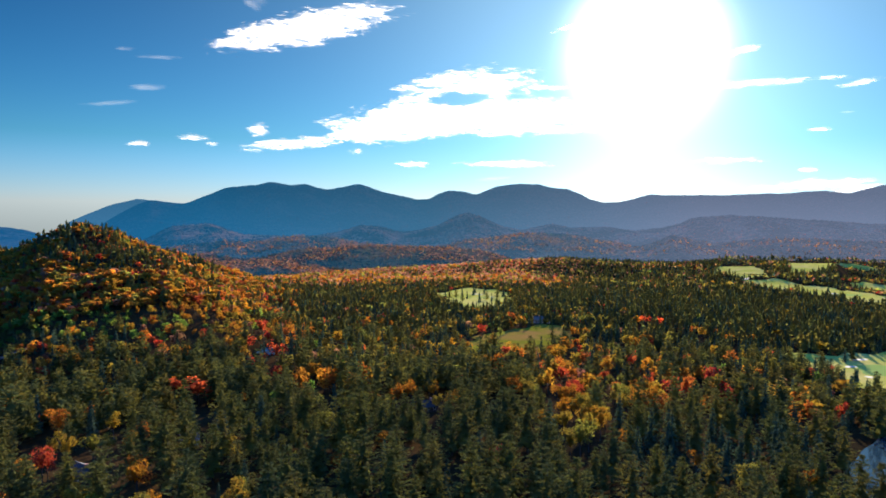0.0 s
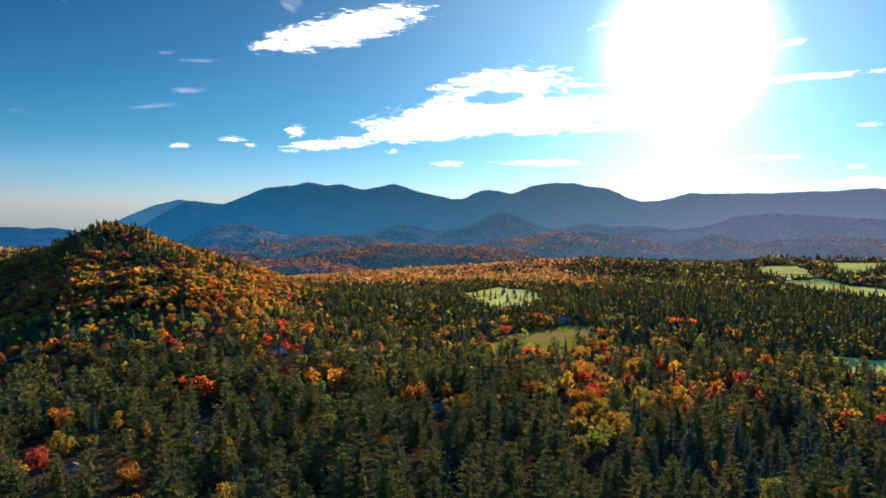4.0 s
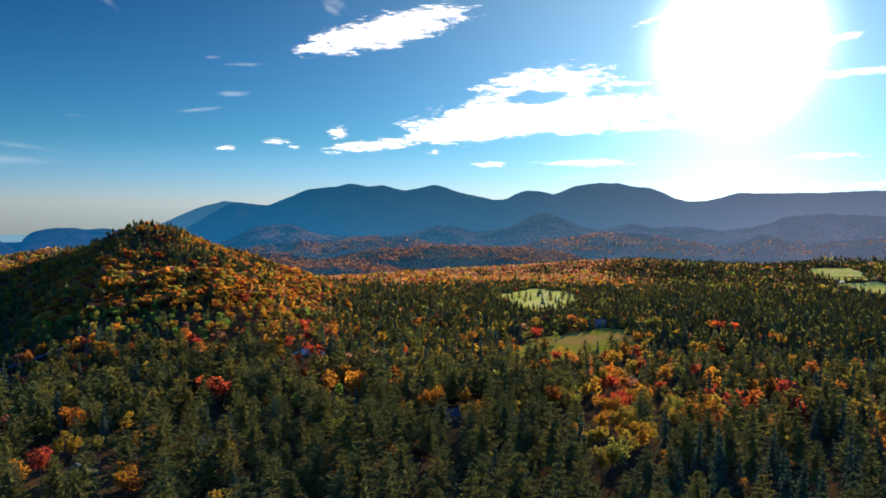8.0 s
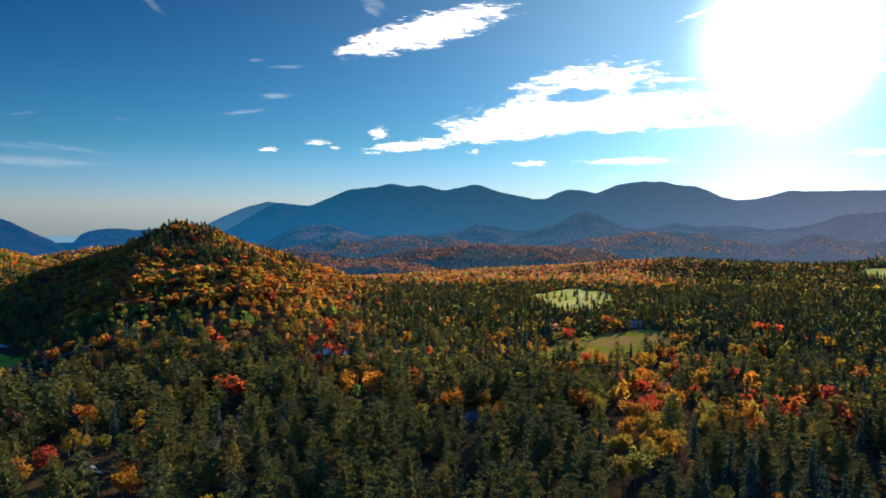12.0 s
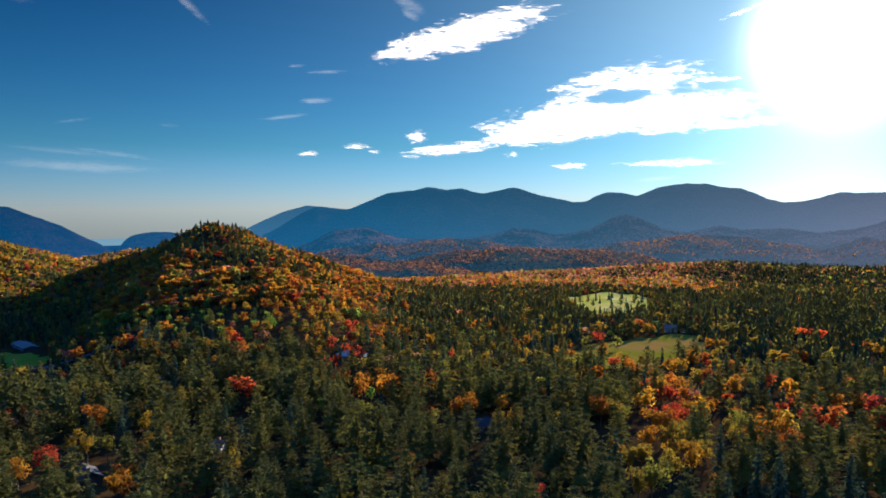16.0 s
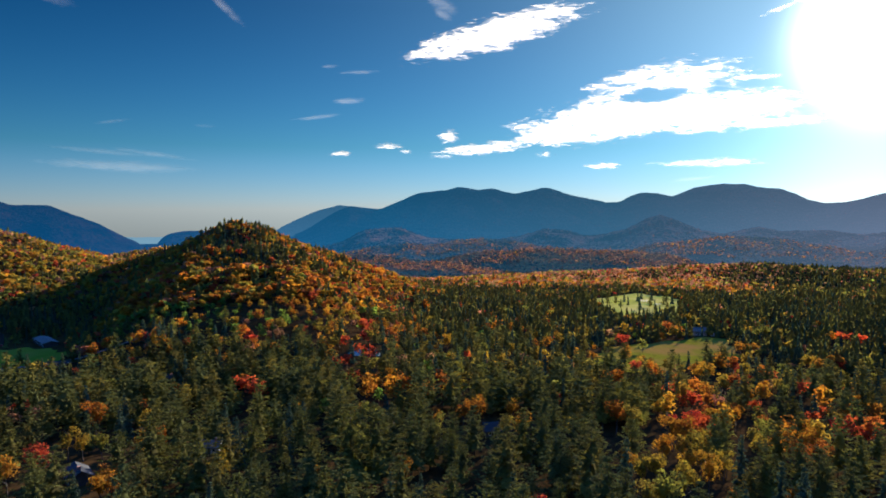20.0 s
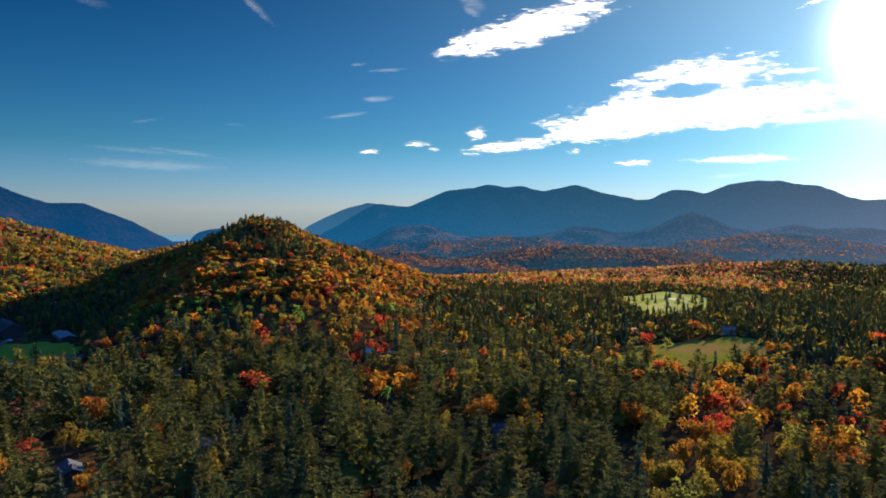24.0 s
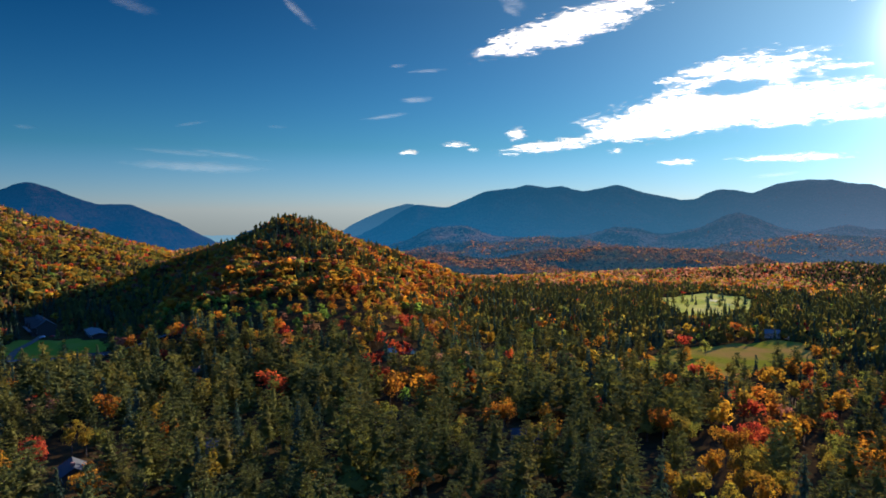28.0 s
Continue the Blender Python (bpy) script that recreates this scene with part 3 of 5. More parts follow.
CLOUDS = [
    ([(-1.23, 7.36, 8.93, 1.85, 8, 1.3), (2.06, 9.44, 6.12, 1.54, 10, 1.2), (-12.43, 4.96, 4.08, 0.55, 6, 1), (5.39, 7.38, 7.02, 1.56, 3, 1.3), (-4.54, 6.24, 5.65, 1.20, 4, 1.3), (9.14, 6.44, 5.08, 0.46, 0, 1), (-0.31, 10.33, 4.25, 0.63, 14, 0.8)], [(1.36, 8.89, 2.60, 0.59, 3, 1.6)], 1),
    ([(-11.25, 14.05, 7.43, 1.36, 13, 1.25), (-15.93, 12.74, 3.26, 0.68, 6, 0.9), (-6.90, 15.36, 3.24, 0.59, 6, 1)], (), 1),
    ([(-2.63, 3.42, 1.43, 0.28, 0, 1)], (), 0.9),
    ([(-7.27, 4.43, 1.12, 0.28, 0, 1)], (), 0.9),
    ([(-15.25, 5.96, 0.88, 0.63, 5, 1)], (), 0.85),
    ([(-20.29, 5.18, 1.51, 0.31, -3, 1)], (), 0.8),
    ([(-18.78, 4.75, 0.60, 0.18, 0, 1)], (), 0.6),
    ([(-24.17, 4.53, 0.87, 0.26, 0, 1)], (), 0.85),
    ([(-22.45, 11.09, 2.01, 0.29, 3, 1)], (), 0.23),
    ([(-26.05, 7.45, 2.14, 0.33, 8, 1)], (), 0.25),
    ([(-23.41, 8.81, 1.43, 0.42, 5, 1)], (), 0.25),
    ([(-25.01, 11.47, 0.85, 0.24, 5, 1)], (), 0.17),
    ([(-15.68, 15.59, 0.96, 0.57, -30, 1)], (), 0.2),
    ([(10.35, 14.38, 2.18, 0.21, 14, 1)], (), 0.85),
    ([(8.85, 9.70, 1.85, 0.22, 0, 1)], (), 0.7),
    ([(5.45, 3.52, 4.24, 0.33, 0, 1)], (), 0.7),
    ([(22.76, 3.67, 2.43, 0.30, 0, 1)], (), 0.8),
    ([(28.21, 2.89, 0.74, 0.17, 0, 1)], (), 0.7),
    ([(28.62, 1.76, 4.41, 0.50, 4, 1)], (), 0.7),
    ([(23.75, 9.41, 6.32, 0.33, 0, 1)], (), 0.9),
    ([(31.85, 9.05, 2.04, 0.23, 8, 1)], (), 0.7),
    ([(30.56, 6.95, 0.56, 0.16, 0, 1)], (), 0.25),
    ([(28.82, 5.84, 0.95, 0.16, 0, 1)], (), 0.6),
    ([(31.49, 1.53, 1.74, 0.32, 12, 1)], (), 0.8),
    ([(23.27, 11.83, 1.59, 0.33, 8, 1)], (), 0.6),
    ([(-40.89, 3.26, 5.74, 0.76, -2, 1)], (), 0.2),
    ([(-38.52, 4.25, 3.18, 0.39, -8, 1)], (), 0.15),
    ([(-32.87, 15.34, 1.91, 0.65, -38, 1)], (), 0.17),
    ([(-15.87, 16.46, 1.88, 1.02, -30, 1)], (), 0.17),
    ([(-41.36, 6.59, 1.36, 0.25, 10, 1)], (), 0.12),
    ([(-45.36, 15.10, 2.00, 0.87, -15, 1)], (), 0.09),
    ([(-41.94, 4.33, 3.81, 0.40, -4, 1)], (), 0.11),
    ([(-52.45, 5.86, 0.86, 0.28, 0, 1)], (), 0.09),
    ([(4.32, 2.27, 1.71, 0.27, 5, 1)], (), 0.25),
    ([(-34.78, 6.54, 0.92, 0.26, 0, 1)], (), 0.07),
]
for blobs, holes, strength in CLOUDS:
    words = "bright white sunlit cloud with ragged edges" if strength > 0.55 else "thin grey-white wisp of high cloud"
    thin = 1.0 if strength > 0.55 else 0.65
    ob = cloud("cloud", [(b[0], b[1], b[2], b[3] * thin, b[4], b[5]) for b in blobs], holes, strength * thin, words)
    ob["group"] = "clouds over the mountains"


# ---- trees ----
def quads(centres, along, across):
    """Leaf clumps: one bent-free quad a clump, from its middle and two half edges."""
    return np.stack([centres - along - across, centres + along - across * 0.6, centres + along * 0.9 + across, centres - along * 0.7 + across * 0.9], 1)


def unit(v):
    return v / np.maximum(np.linalg.norm(v, axis=-1, keepdims=True), 1e-9)


def pine_clumps(n, rng, wide, start, bend, tiers, boughs, upturn):
    """Whorls of boughs, long below and short above, each a flat spray of needle tufts, on a trunk one unit high."""
    tier = np.floor(rng.uniform(0, 1, n) ** 1.15 * (tiers + 1))
    bough = np.floor(rng.uniform(0, boughs, n))
    tuft = np.floor(rng.uniform(0, 1, n) ** 0.75 * 5)
    key = (tier * boughs + bough).astype(int)
    key2 = (key * 5 + tuft).astype(int)
    table = np.random.default_rng(int(rng.integers(1e6)))
    long, turn, sag = table.uniform(0.62, 1.12, 400)[key], table.normal(0, 0.22, 400)[key], table.normal(0, 0.014, 400)[key]
    out_by, side_by = table.uniform(-0.09, 0.09, 2000)[key2], table.normal(0, 0.2, 2000)[key2]
    lv = np.clip(tier / tiers, 0, 1)
    reach = wide * (1.05 - lv) ** bend * long
    f = np.clip(0.25 + tuft * 0.19 + out_by, 0.05, 1.1)
    ang = bough / boughs * math.tau + tier * 2.4 + turn + side_by
    r = reach * f
    z = start + (0.96 - start) * lv + sag + r * upturn * f
    c = np.stack([r * np.cos(ang), r * np.sin(ang), z], 1) + rng.normal(0, 1, (n, 3)) * np.array([0.016, 0.016, 0.006])
    out = np.stack([np.cos(ang), np.sin(ang), np.full(n, -0.1 + upturn)], 1)
    side = np.stack([-np.sin(ang), np.cos(ang), rng.normal(0, 0.35, n)], 1)
    return c, unit(out + rng.normal(0, 0.3, (n, 3))), unit(side + rng.normal(0, 0.3, (n, 3)))


def conifer(n, seed, kind):
    rng = np.random.default_rng(seed)
    if kind == "pine":
        c, u, v = pine_clumps(n, rng, rng.uniform(0.3, 0.39), 0.18, rng.uniform(0.55, 0.75), 10, 7, 0.24)
        s = min(1.0 / math.sqrt(n), 0.2)
        top = 1.15 - np.clip(c[:, 2:], 0, 1) * 0.35
        return quads(c, u * s * 0.82 * top * rng.uniform(0.7, 1.3, (n, 1)), v * s * 0.4 * top)
    c, u, v = pine_clumps(n, rng, rng.uniform(0.15, 0.2), 0.08, 0.85, 14, 6, -0.25)
    s = min(0.8 / math.sqrt(n), 0.2)
    top = 1.25 - np.clip(c[:, 2:], 0, 1) * 0.7
    u = unit(u - np.array([0, 0, 0.6]))
    return quads(c, u * s * 0.8 * top, v * s * 0.55 * top)


def broadleaf(n, seed, kind):
    """A crown of several uneven lobes, each a loose shell of leaf clumps."""
    rng = np.random.default_rng(seed)
    slim = 0.82 if kind == "yellow" else 1.0
    k = int(rng.integers(6, 10))
    ang = rng.uniform(0, math.tau, k)
    far = rng.uniform(0.04, 0.2, k) * slim
    lobes = np.stack([far * np.cos(ang), far * np.sin(ang), rng.uniform(0.42, 0.84, k)], 1)
    size = rng.uniform(0.11, 0.19, k) * (1.15 - 0.4 * (lobes[:, 2] - 0.42) / 0.4) * slim
    which = rng.choice(k, n, p=size ** 2 / (size ** 2).sum())
    way = unit(rng.normal(0, 1, (n, 3)) + np.array([0, 0, 0.25]))
    c = lobes[which] + way * (size[which] * rng.uniform(0.7, 1.1, n))[:, None] * np.array([1, 1, 0.9])
    loose = 1.0 if n > 60 else 0.5
    a = unit(np.cross(way, rng.normal(0, 1, (n, 3))) + way * rng.normal(0, 0.35 * loose, (n, 1)))
    b = unit(np.cross(way, a) + rng.normal(0, 0.4 * loose, (n, 3)))
    s = min(1.0 / math.sqrt(n), 0.19) if n > 40 else 1.35 * min(1.0 / math.sqrt(n), 0.27)
    scale = rng.uniform(0.6, 1.25, (n, 1))
    return quads(c, a * s * 0.46 * scale, b * s * 0.38 * scale)


def tiered(kind, seed, seg, tiers):
    """A far conifer: ragged skirts of boughs, one above another."""
    rng = np.random.default_rng(seed)
    wide, base, bend = (0.23, 0.16, 0.6) if kind == "pine" else (0.16, 0.06, 0.9)
    pts, tri = [], []
    for i in range(tiers):
        k = i / tiers
        low, high = base + (1 - base) * k * 0.92, min(1.0, base + (1 - base) * (k + 1.45 / tiers))
        ox, oy = rng.normal(0, 0.022, 2) * (1.5 if kind == "pine" else 0.6)
        top = len(pts)
        pts.append((ox * 0.4, oy * 0.4, high))
        for j in range(seg):
            t = (j + rng.uniform(-0.3, 0.3) + 0.5 * i) / seg * math.tau
            r = wide * (1.04 - k) ** bend * rng.uniform(0.55, 1.25)
            pts.append((ox + r * math.cos(t), oy + r * math.sin(t), low + rng.normal(0, 0.03)))
        tri += [(top, top + 1 + j, top + 1 + (j + 1) % seg) for j in range(seg) if rng.uniform() > 0.08]
    return np.array(pts), np.zeros((0, 4), int), np.array(tri, int).reshape(-1, 3)


def heart(kind, seed, seg=6, tiers=5):
    """The dense inside of a crown, which lets no light through."""
    if kind in ("pine", "spruce"):
        p, _, t = tiered(kind, seed, seg, tiers)
        return p * np.array([0.64, 0.64, 0.78]) + np.array([0, 0, 0.04]), t
    rng = np.random.default_rng(seed)
    p = [(0, 0, 0.74)] + [(0.085 * math.cos(a) * k, 0.085 * math.sin(a) * k, 0.6 + rng.normal(0, 0.04)) for a, k in zip(np.arange(5) / 5 * math.tau, rng.uniform(0.7, 1.3, 5))] + [(0, 0, 0.36)]
    return np.array(p), np.array([(0, 1 + j, 1 + (j + 1) % 5) for j in range(5)] + [(6, 1 + (j + 1) % 5, 1 + j) for j in range(5)])


def crown_of(kind, n, seed):
    return conifer(n, seed, kind) if kind in ("pine", "spruce") else broadleaf(n, seed, kind)


def mesh_from_faces(name, verts, quad, tri, mats, smooth_tail=None):
    """A mesh straight from arrays; smooth_tail: which quads are shaded smooth, besides the triangles."""
    me = bpy.data.meshes.new(name)
    me.vertices.add(len(verts))
    me.vertices.foreach_set("co", verts.astype(np.float32).ravel())
    loops = np.concatenate([quad.ravel(), tri.ravel()]).astype(np.int32)
    me.loops.add(len(loops))
    me.loops.foreach_set("vertex_index", loops)
    me.polygons.add(len(quad) + len(tri))
    start = np.concatenate([np.arange(len(quad)) * 4, len(quad) * 4 + np.arange(len(tri)) * 3]).astype(np.int32)
    me.polygons.foreach_set("loop_start", start)
    if smooth_tail is not None:
        me.polygons.foreach_set("use_smooth", np.concatenate([smooth_tail, np.zeros(len(tri), bool)]))
    me.update(calc_edges=True)
    for mt in mats:
        me.materials.append(mt)
    return me


def trunk_mesh(name, kind, seed):
    """A tapered trunk, a little bent, with a few stub limbs."""
    rng = np.random.default_rng(seed)
    bm = bmesh.new()
    top = 0.96 if kind in ("pine", "spruce") else 0.72
    rings = []
    for i in range(6):
        k = i / 5
        r, cx, cy = 0.016 * (1.15 - k), 0.012 * math.sin(k * 3 + seed), 0.01 * math.cos(k * 2.2 + seed)
        rings.append([bm.verts.new((cx + r * math.cos(a * math.tau / 6), cy + r * math.sin(a * math.tau / 6), k * top - 0.03)) for a in range(6)])
    for lo, hi in zip(rings, rings[1:]):
        for a in range(6):
            bm.faces.new((lo[a], lo[(a + 1) % 6], hi[(a + 1) % 6], hi[a]))
    bm.faces.new(rings[-1])
    for _ in range(6 if kind in ("pine", "spruce") else 7):
        z, a = rng.uniform(0.3, 0.7), rng.uniform(0, math.tau)
        long = 0.12 if kind == "pine" else 0.09 if kind == "spruce" else 0.2
        tip = Vector((long * math.cos(a), long * math.sin(a), z + (0.03 if kind in ("pine", "spruce") else 0.16)))
        foot = [bm.verts.new((0.007 * math.cos(b) * abs(math.sin(a)) , 0.007 * math.cos(b) * abs(math.cos(a)), z + 0.007 * math.sin(b))) for b in (0, 2.1, 4.2)]
        end = bm.verts.new(tip)
        for b in range(3):
            bm.faces.new((foot[b], foot[(b + 1) % 3], end))
    me = bpy.data.meshes.new(name)
    bm.to_mesh(me)
    bm.free()
    me.materials.append(BARK)
    return me


# where which trees grow
def spot(x, y, cx, cy, rx, ry, turn=0.0):
    a = radians(turn)
    u, v = (x - cx) * math.cos(a) + (y - cy) * math.sin(a), -(x - cx) * math.sin(a) + (y - cy) * math.cos(a)
    return np.exp(-(u / rx) ** 2 - (v / ry) ** 2)


def leaf_share(x, y):
    """How many of the trees are broadleaved, from 0 to 1."""
    r = np.hypot(x, y)
    s = np.interp(r, [0, 480, 560, 900, 1020, 1230, 1310, 1380, 1750, 1900, 3000], [0.1, 0.16, 0.25, 0.12, 0.14, 0.2, 0.8, 0.95, 0.95, 0.75, 0.7])
    east = np.clip((x - 0.12 * y) / 140, 0, 1) * np.clip((r - 560) / 150, 0, 1) * np.clip((2400 - r) / 300, 0, 1)
    s = s * (1 - 0.72 * east)
    away = np.where(r > 1230, (land(x * 1.008, y * 1.008) - land(x * 0.992, y * 0.992)) / (0.016 * r + 1), 0)
    s = s * np.clip(1.2 - 7 * np.clip(away, 0, 1), 0.04, 1) + 0.4 * np.clip(-8 * away, 0, 1) * (east < 0.4)
    for cx, cy, rx, ry, turn, k in ((92, 375, 34, 110, -8, 0.16), (125, 470, 45, 75, 0, 0.2), (165, 308, 45, 42, 0, -0.3), (215, 440, 60, 36, 0, 0.25), (250, 400, 40, 30, 0, 0.15), (-235, 520, 130, 45, 25, 0.6), (-78, 398, 32, 22, 0, 0.6), (-30, 545, 110, 35, 0, 0.3), (-100, 215, 26, 16, 0, 0.5), (60, 545, 90, 26, 0, 0.35)):
        s = s + k * spot(x, y, cx, cy, rx, ry, turn)
    hill = hill_reach(x, y) * 345
    on = np.clip((318 - hill) / 45, 0, 1)
    s = s * (1 - on) + on * np.interp(hill, [0, 60, 110, 160, 330], [0.3, 0.4, 0.78, 0.98, 0.96])
    band = np.maximum(spot(x, y, -395, 722, 62, 36, -20), spot(x, y, -295, 728, 62, 40, 25))
    s = s * (1 - 0.72 * np.clip(band * 1.6, 0, 1))
    s = s * (1 - 0.75 * spot(x, y, -830, 1180, 330, 170, 30))
    s = s * (1 - 0.8 * spot(x, y, -690, 940, 130, 210, -20))
    gloom = np.maximum(spot(x, y, 135, 290, 55, 34, 10), np.maximum(0.8 * spot(x, y, 178, 362, 30, 26), 0.7 * spot(x, y, 150, 345, 34, 26)))
    s = s * (1 - 0.85 * gloom)
    west = np.clip((540 - np.hypot(x + 1040, y - 694)) / 80, 0, 1)
    s = s * (1 - west) + west * 0.92
    return np.clip(s * (1 + 0.35 * waves(x, y, 130, 21) + 0.2 * waves(x, y, 45, 22)) + np.where(r < 600, 0.06, 0) * waves(x, y, 60, 23), 0.02, 0.97)


def forest_points(r0, r1, gap, seed, az0=-64.0, az1=43.0, ref=(20.0, 40.0)):
    """Tree feet on a jittered grid in a ring of the plan seen from the path."""
    rng = np.random.default_rng(seed)
    n = int(r1 / gap) + 1
    m = int(n / 0.87) + 1
    gx, gy = np.meshgrid(np.arange(-n, n + 1) * gap, np.arange(-m, m + 1) * gap * 0.87)
    gx[::2] += gap / 2
    x, y = gx.ravel() + rng.uniform(-0.42, 0.42, gx.size) * gap, gy.ravel() + rng.uniform(-0.42, 0.42, gx.size) * gap
    r, az = np.hypot(x, y), np.degrees(np.arctan2(x, y))
    ok = (r >= r0) & (r < r1) & (az > az0) & (az < az1)
    x, y = x[ok] + ref[0], y[ok] + ref[1]
    clear = np.zeros(x.shape, bool)
    for edge in OPEN:
        clear |= inside(x, y, edge)
    clear |= waves(x, y, 46, 71) > np.interp(np.hypot(x, y), [0, 450, 600], [1.15, 1.2, 1.3])
    for cx, cy, rad in GLADES:
        clear |= np.hypot(x - cx, y - cy) < rad
    return x[~clear], y[~clear], rng


def choose_kinds(x, y, rng):
    share = leaf_share(x, y)
    leaf = rng.uniform(0, 1, x.shape) < share
    warm = 0.5 + 0.5 * waves(x, y, 160, 25)
    u = rng.uniform(0, 1, x.shape)
    r = np.hypot(x, y)
    west = np.hypot(x + 1040, y - 694) < 560
    fresh = spot(x, y, -290, 518, 105, 30, 4) > 0.35
    kinds = np.where(rng.uniform(0, 1, x.shape) < 0.12 + 0.25 * waves(x, y, 90, 26) + 0.4 * (r > 480), "spruce", "pine").astype(object)
    kinds[(np.maximum(spot(x, y, 135, 290, 55, 34, 10), spot(x, y, 178, 362, 30, 26)) > 0.4) & (u < 0.75)] = "spruce"
    red = 0.05 + 0.16 * np.clip(waves(x, y, 70, 27), 0, 1)
    yellow = np.where(west, 0.5, 0.26) + 0.15 * (1 - warm)
    olive = np.where((r > 450) & ((r < 1200) | (x > 0.22 * y)) & (hill_reach(x, y) > 0.98), 0.55, 0.12)
    green = np.where(fresh, 0.7, 0.03)
    pick = np.where(u < red, "red", np.where(u < red + yellow, "yellow", np.where(u < red + yellow + olive, "olive", "orange")))
    pick = np.where(rng.uniform(0, 1, x.shape) < green, "green", pick)
    rusty = np.interp(r, [450, 700, 1050, 1250, 1700], [0.1, 0.15, 0.3, 0.6, 0.92])
    pick = np.where((rng.uniform(0, 1, x.shape) < rusty) & np.isin(pick, ("orange", "yellow")), "rust", pick)
    kinds[leaf] = pick[leaf]
    return kinds


TALL = {"pine": (14, 28), "spruce": (9, 24), "orange": (10, 20), "red": (9, 17), "yellow": (10, 20), "olive": (9, 19), "green": (9, 16), "rust": (9, 17)}
NAMES = {
    "pine": ("pine_tree", "olive-green white pine with layered level boughs", "pine"),
    "spruce": ("spruce_tree", "dark green narrow spruce in dense forest", "spruce"),
    "orange": ("maple_tree", "maple with a round bright orange autumn crown", "maple"),
    "red": ("red_maple_tree", "red maple with a scarlet autumn crown", "maple"),
    "yellow": ("birch_tree", "birch with a golden yellow autumn crown", "birch"),
    "olive": ("aspen_tree", "aspen with a fading olive-yellow crown", "aspen"),
    "rust": ("beech_tree", "beech with a rust-brown autumn crown", "beech"),
    "green": ("ash_tree", "broadleaved tree with a still green crown", "tree"),
}
# broadleaved trees that stand out from the conifers, by their feet
STANDING = {
    "orange": [(-20, 379), (-18, 609), (-61, 682), (21, 566), (75, 742), (82, 721), (43, 581), (63, 533), (89, 552), (107, 583), (42, 479), (82, 474), (90, 479), (89, 455), (44, 395), (68, 379), (73, 375), (129, 659), (116, 576), (131, 564), (176, 606), (147, 465), (121, 385), (116, 396), (108, 373), (121, 363), (173, 473), (180, 468), (183, 429), (225, 492), (254, 677), (275, 637), (231, 532), (214, 736), (-117, 252), (-163, 257), (-187, 323), (-89, 423), (-72, 407), (-86, 402), (-85, 434)],
    "red": [(39, 653), (51, 536), (80, 444), (83, 404), (76, 387), (118, 569), (147, 518), (134, 431), (145, 416), (183, 457), (170, 392), (222, 737), (229, 707), (-164, 271), (-159, 399), (-125, 464), (-118, 476), (-109, 432), (-147, 540), (-141, 385)],
    "yellow": [(-5, 390), (6, 361), (-33, 652), (8, 575), (39, 707), (59, 545), (95, 533), (76, 450), (67, 421), (77, 363), (64, 346), (77, 348), (128, 607), (170, 611), (150, 489), (128, 396), (113, 399), (101, 368), (183, 441), (257, 660), (232, 570), (92, 409), (102, 499), (122, 492), (-172, 293), (-148, 494), (-88, 564), (60, 322), (69, 309), (78, 326), (85, 344)],
    "olive": [(7, 683), (147, 579), (238, 526), (159, 723), (169, 719), (209, 616), (107, 407), (107, 388), (-154, 292), (55, 635), (-38, 464), (62, 295), (51, 392)],
}
# conifers that stand alone: foot, kind, height
LONE = [(50.9, 924.4, 'spruce', 16), (-319.7, 406.2, 'spruce', 19), (69, 940, 'spruce', 13), (63, 958, 'pine', 14), (48, 1042, 'spruce', 16), (30, 1030, 'spruce', 16), (80, 985, 'pine', 13), (20, 1000, 'pine', 14), (10, 985, 'pine', 15), (4, 968, 'spruce', 15), (36, 985, 'spruce', 13), (66, 1065, 'spruce', 17), (85, 1040, 'pine', 16), (92, 1015, 'spruce', 17), (52, 1080, 'spruce', 17), (28, 940, 'pine', 12), (-438, 444, 'spruce', 17), (-448, 450, 'spruce', 16), (-457, 458, 'pine', 16), (-376, 450, 'pine', 13), (620, 1180, 'pine', 12), (655, 1140, 'spruce', 13), (585, 1215, 'spruce', 12), (720, 1330, 'pine', 11), (345, 560, 'pine', 15), (336, 556, 'spruce', 13), (330, 460, 'pine', 12)]


def standing():
    """Foot, kind and height of every tree that stands out, near ones first."""
    rng = np.random.default_rng(77)
    rows = [(x, y, kind, float(rng.uniform(15, 22) * np.interp(math.hypot(x, y), [300, 600], [1, 0.78]))) for kind, feet in STANDING.items() for x, y in feet]
    rows += [(x + float(rng.normal(0, 5)), y + 6 + float(rng.normal(0, 4)), kind, h * 0.8) for x, y, kind, h in rows if rng.uniform() < 0.7]
    near = [r for r in rows if math.hypot(r[0] - 20, r[1] - 40) < 365] + [(37.2, 399.1, "pine", 25.0)]
    return near, [r for r in rows if r not in near] + LONE


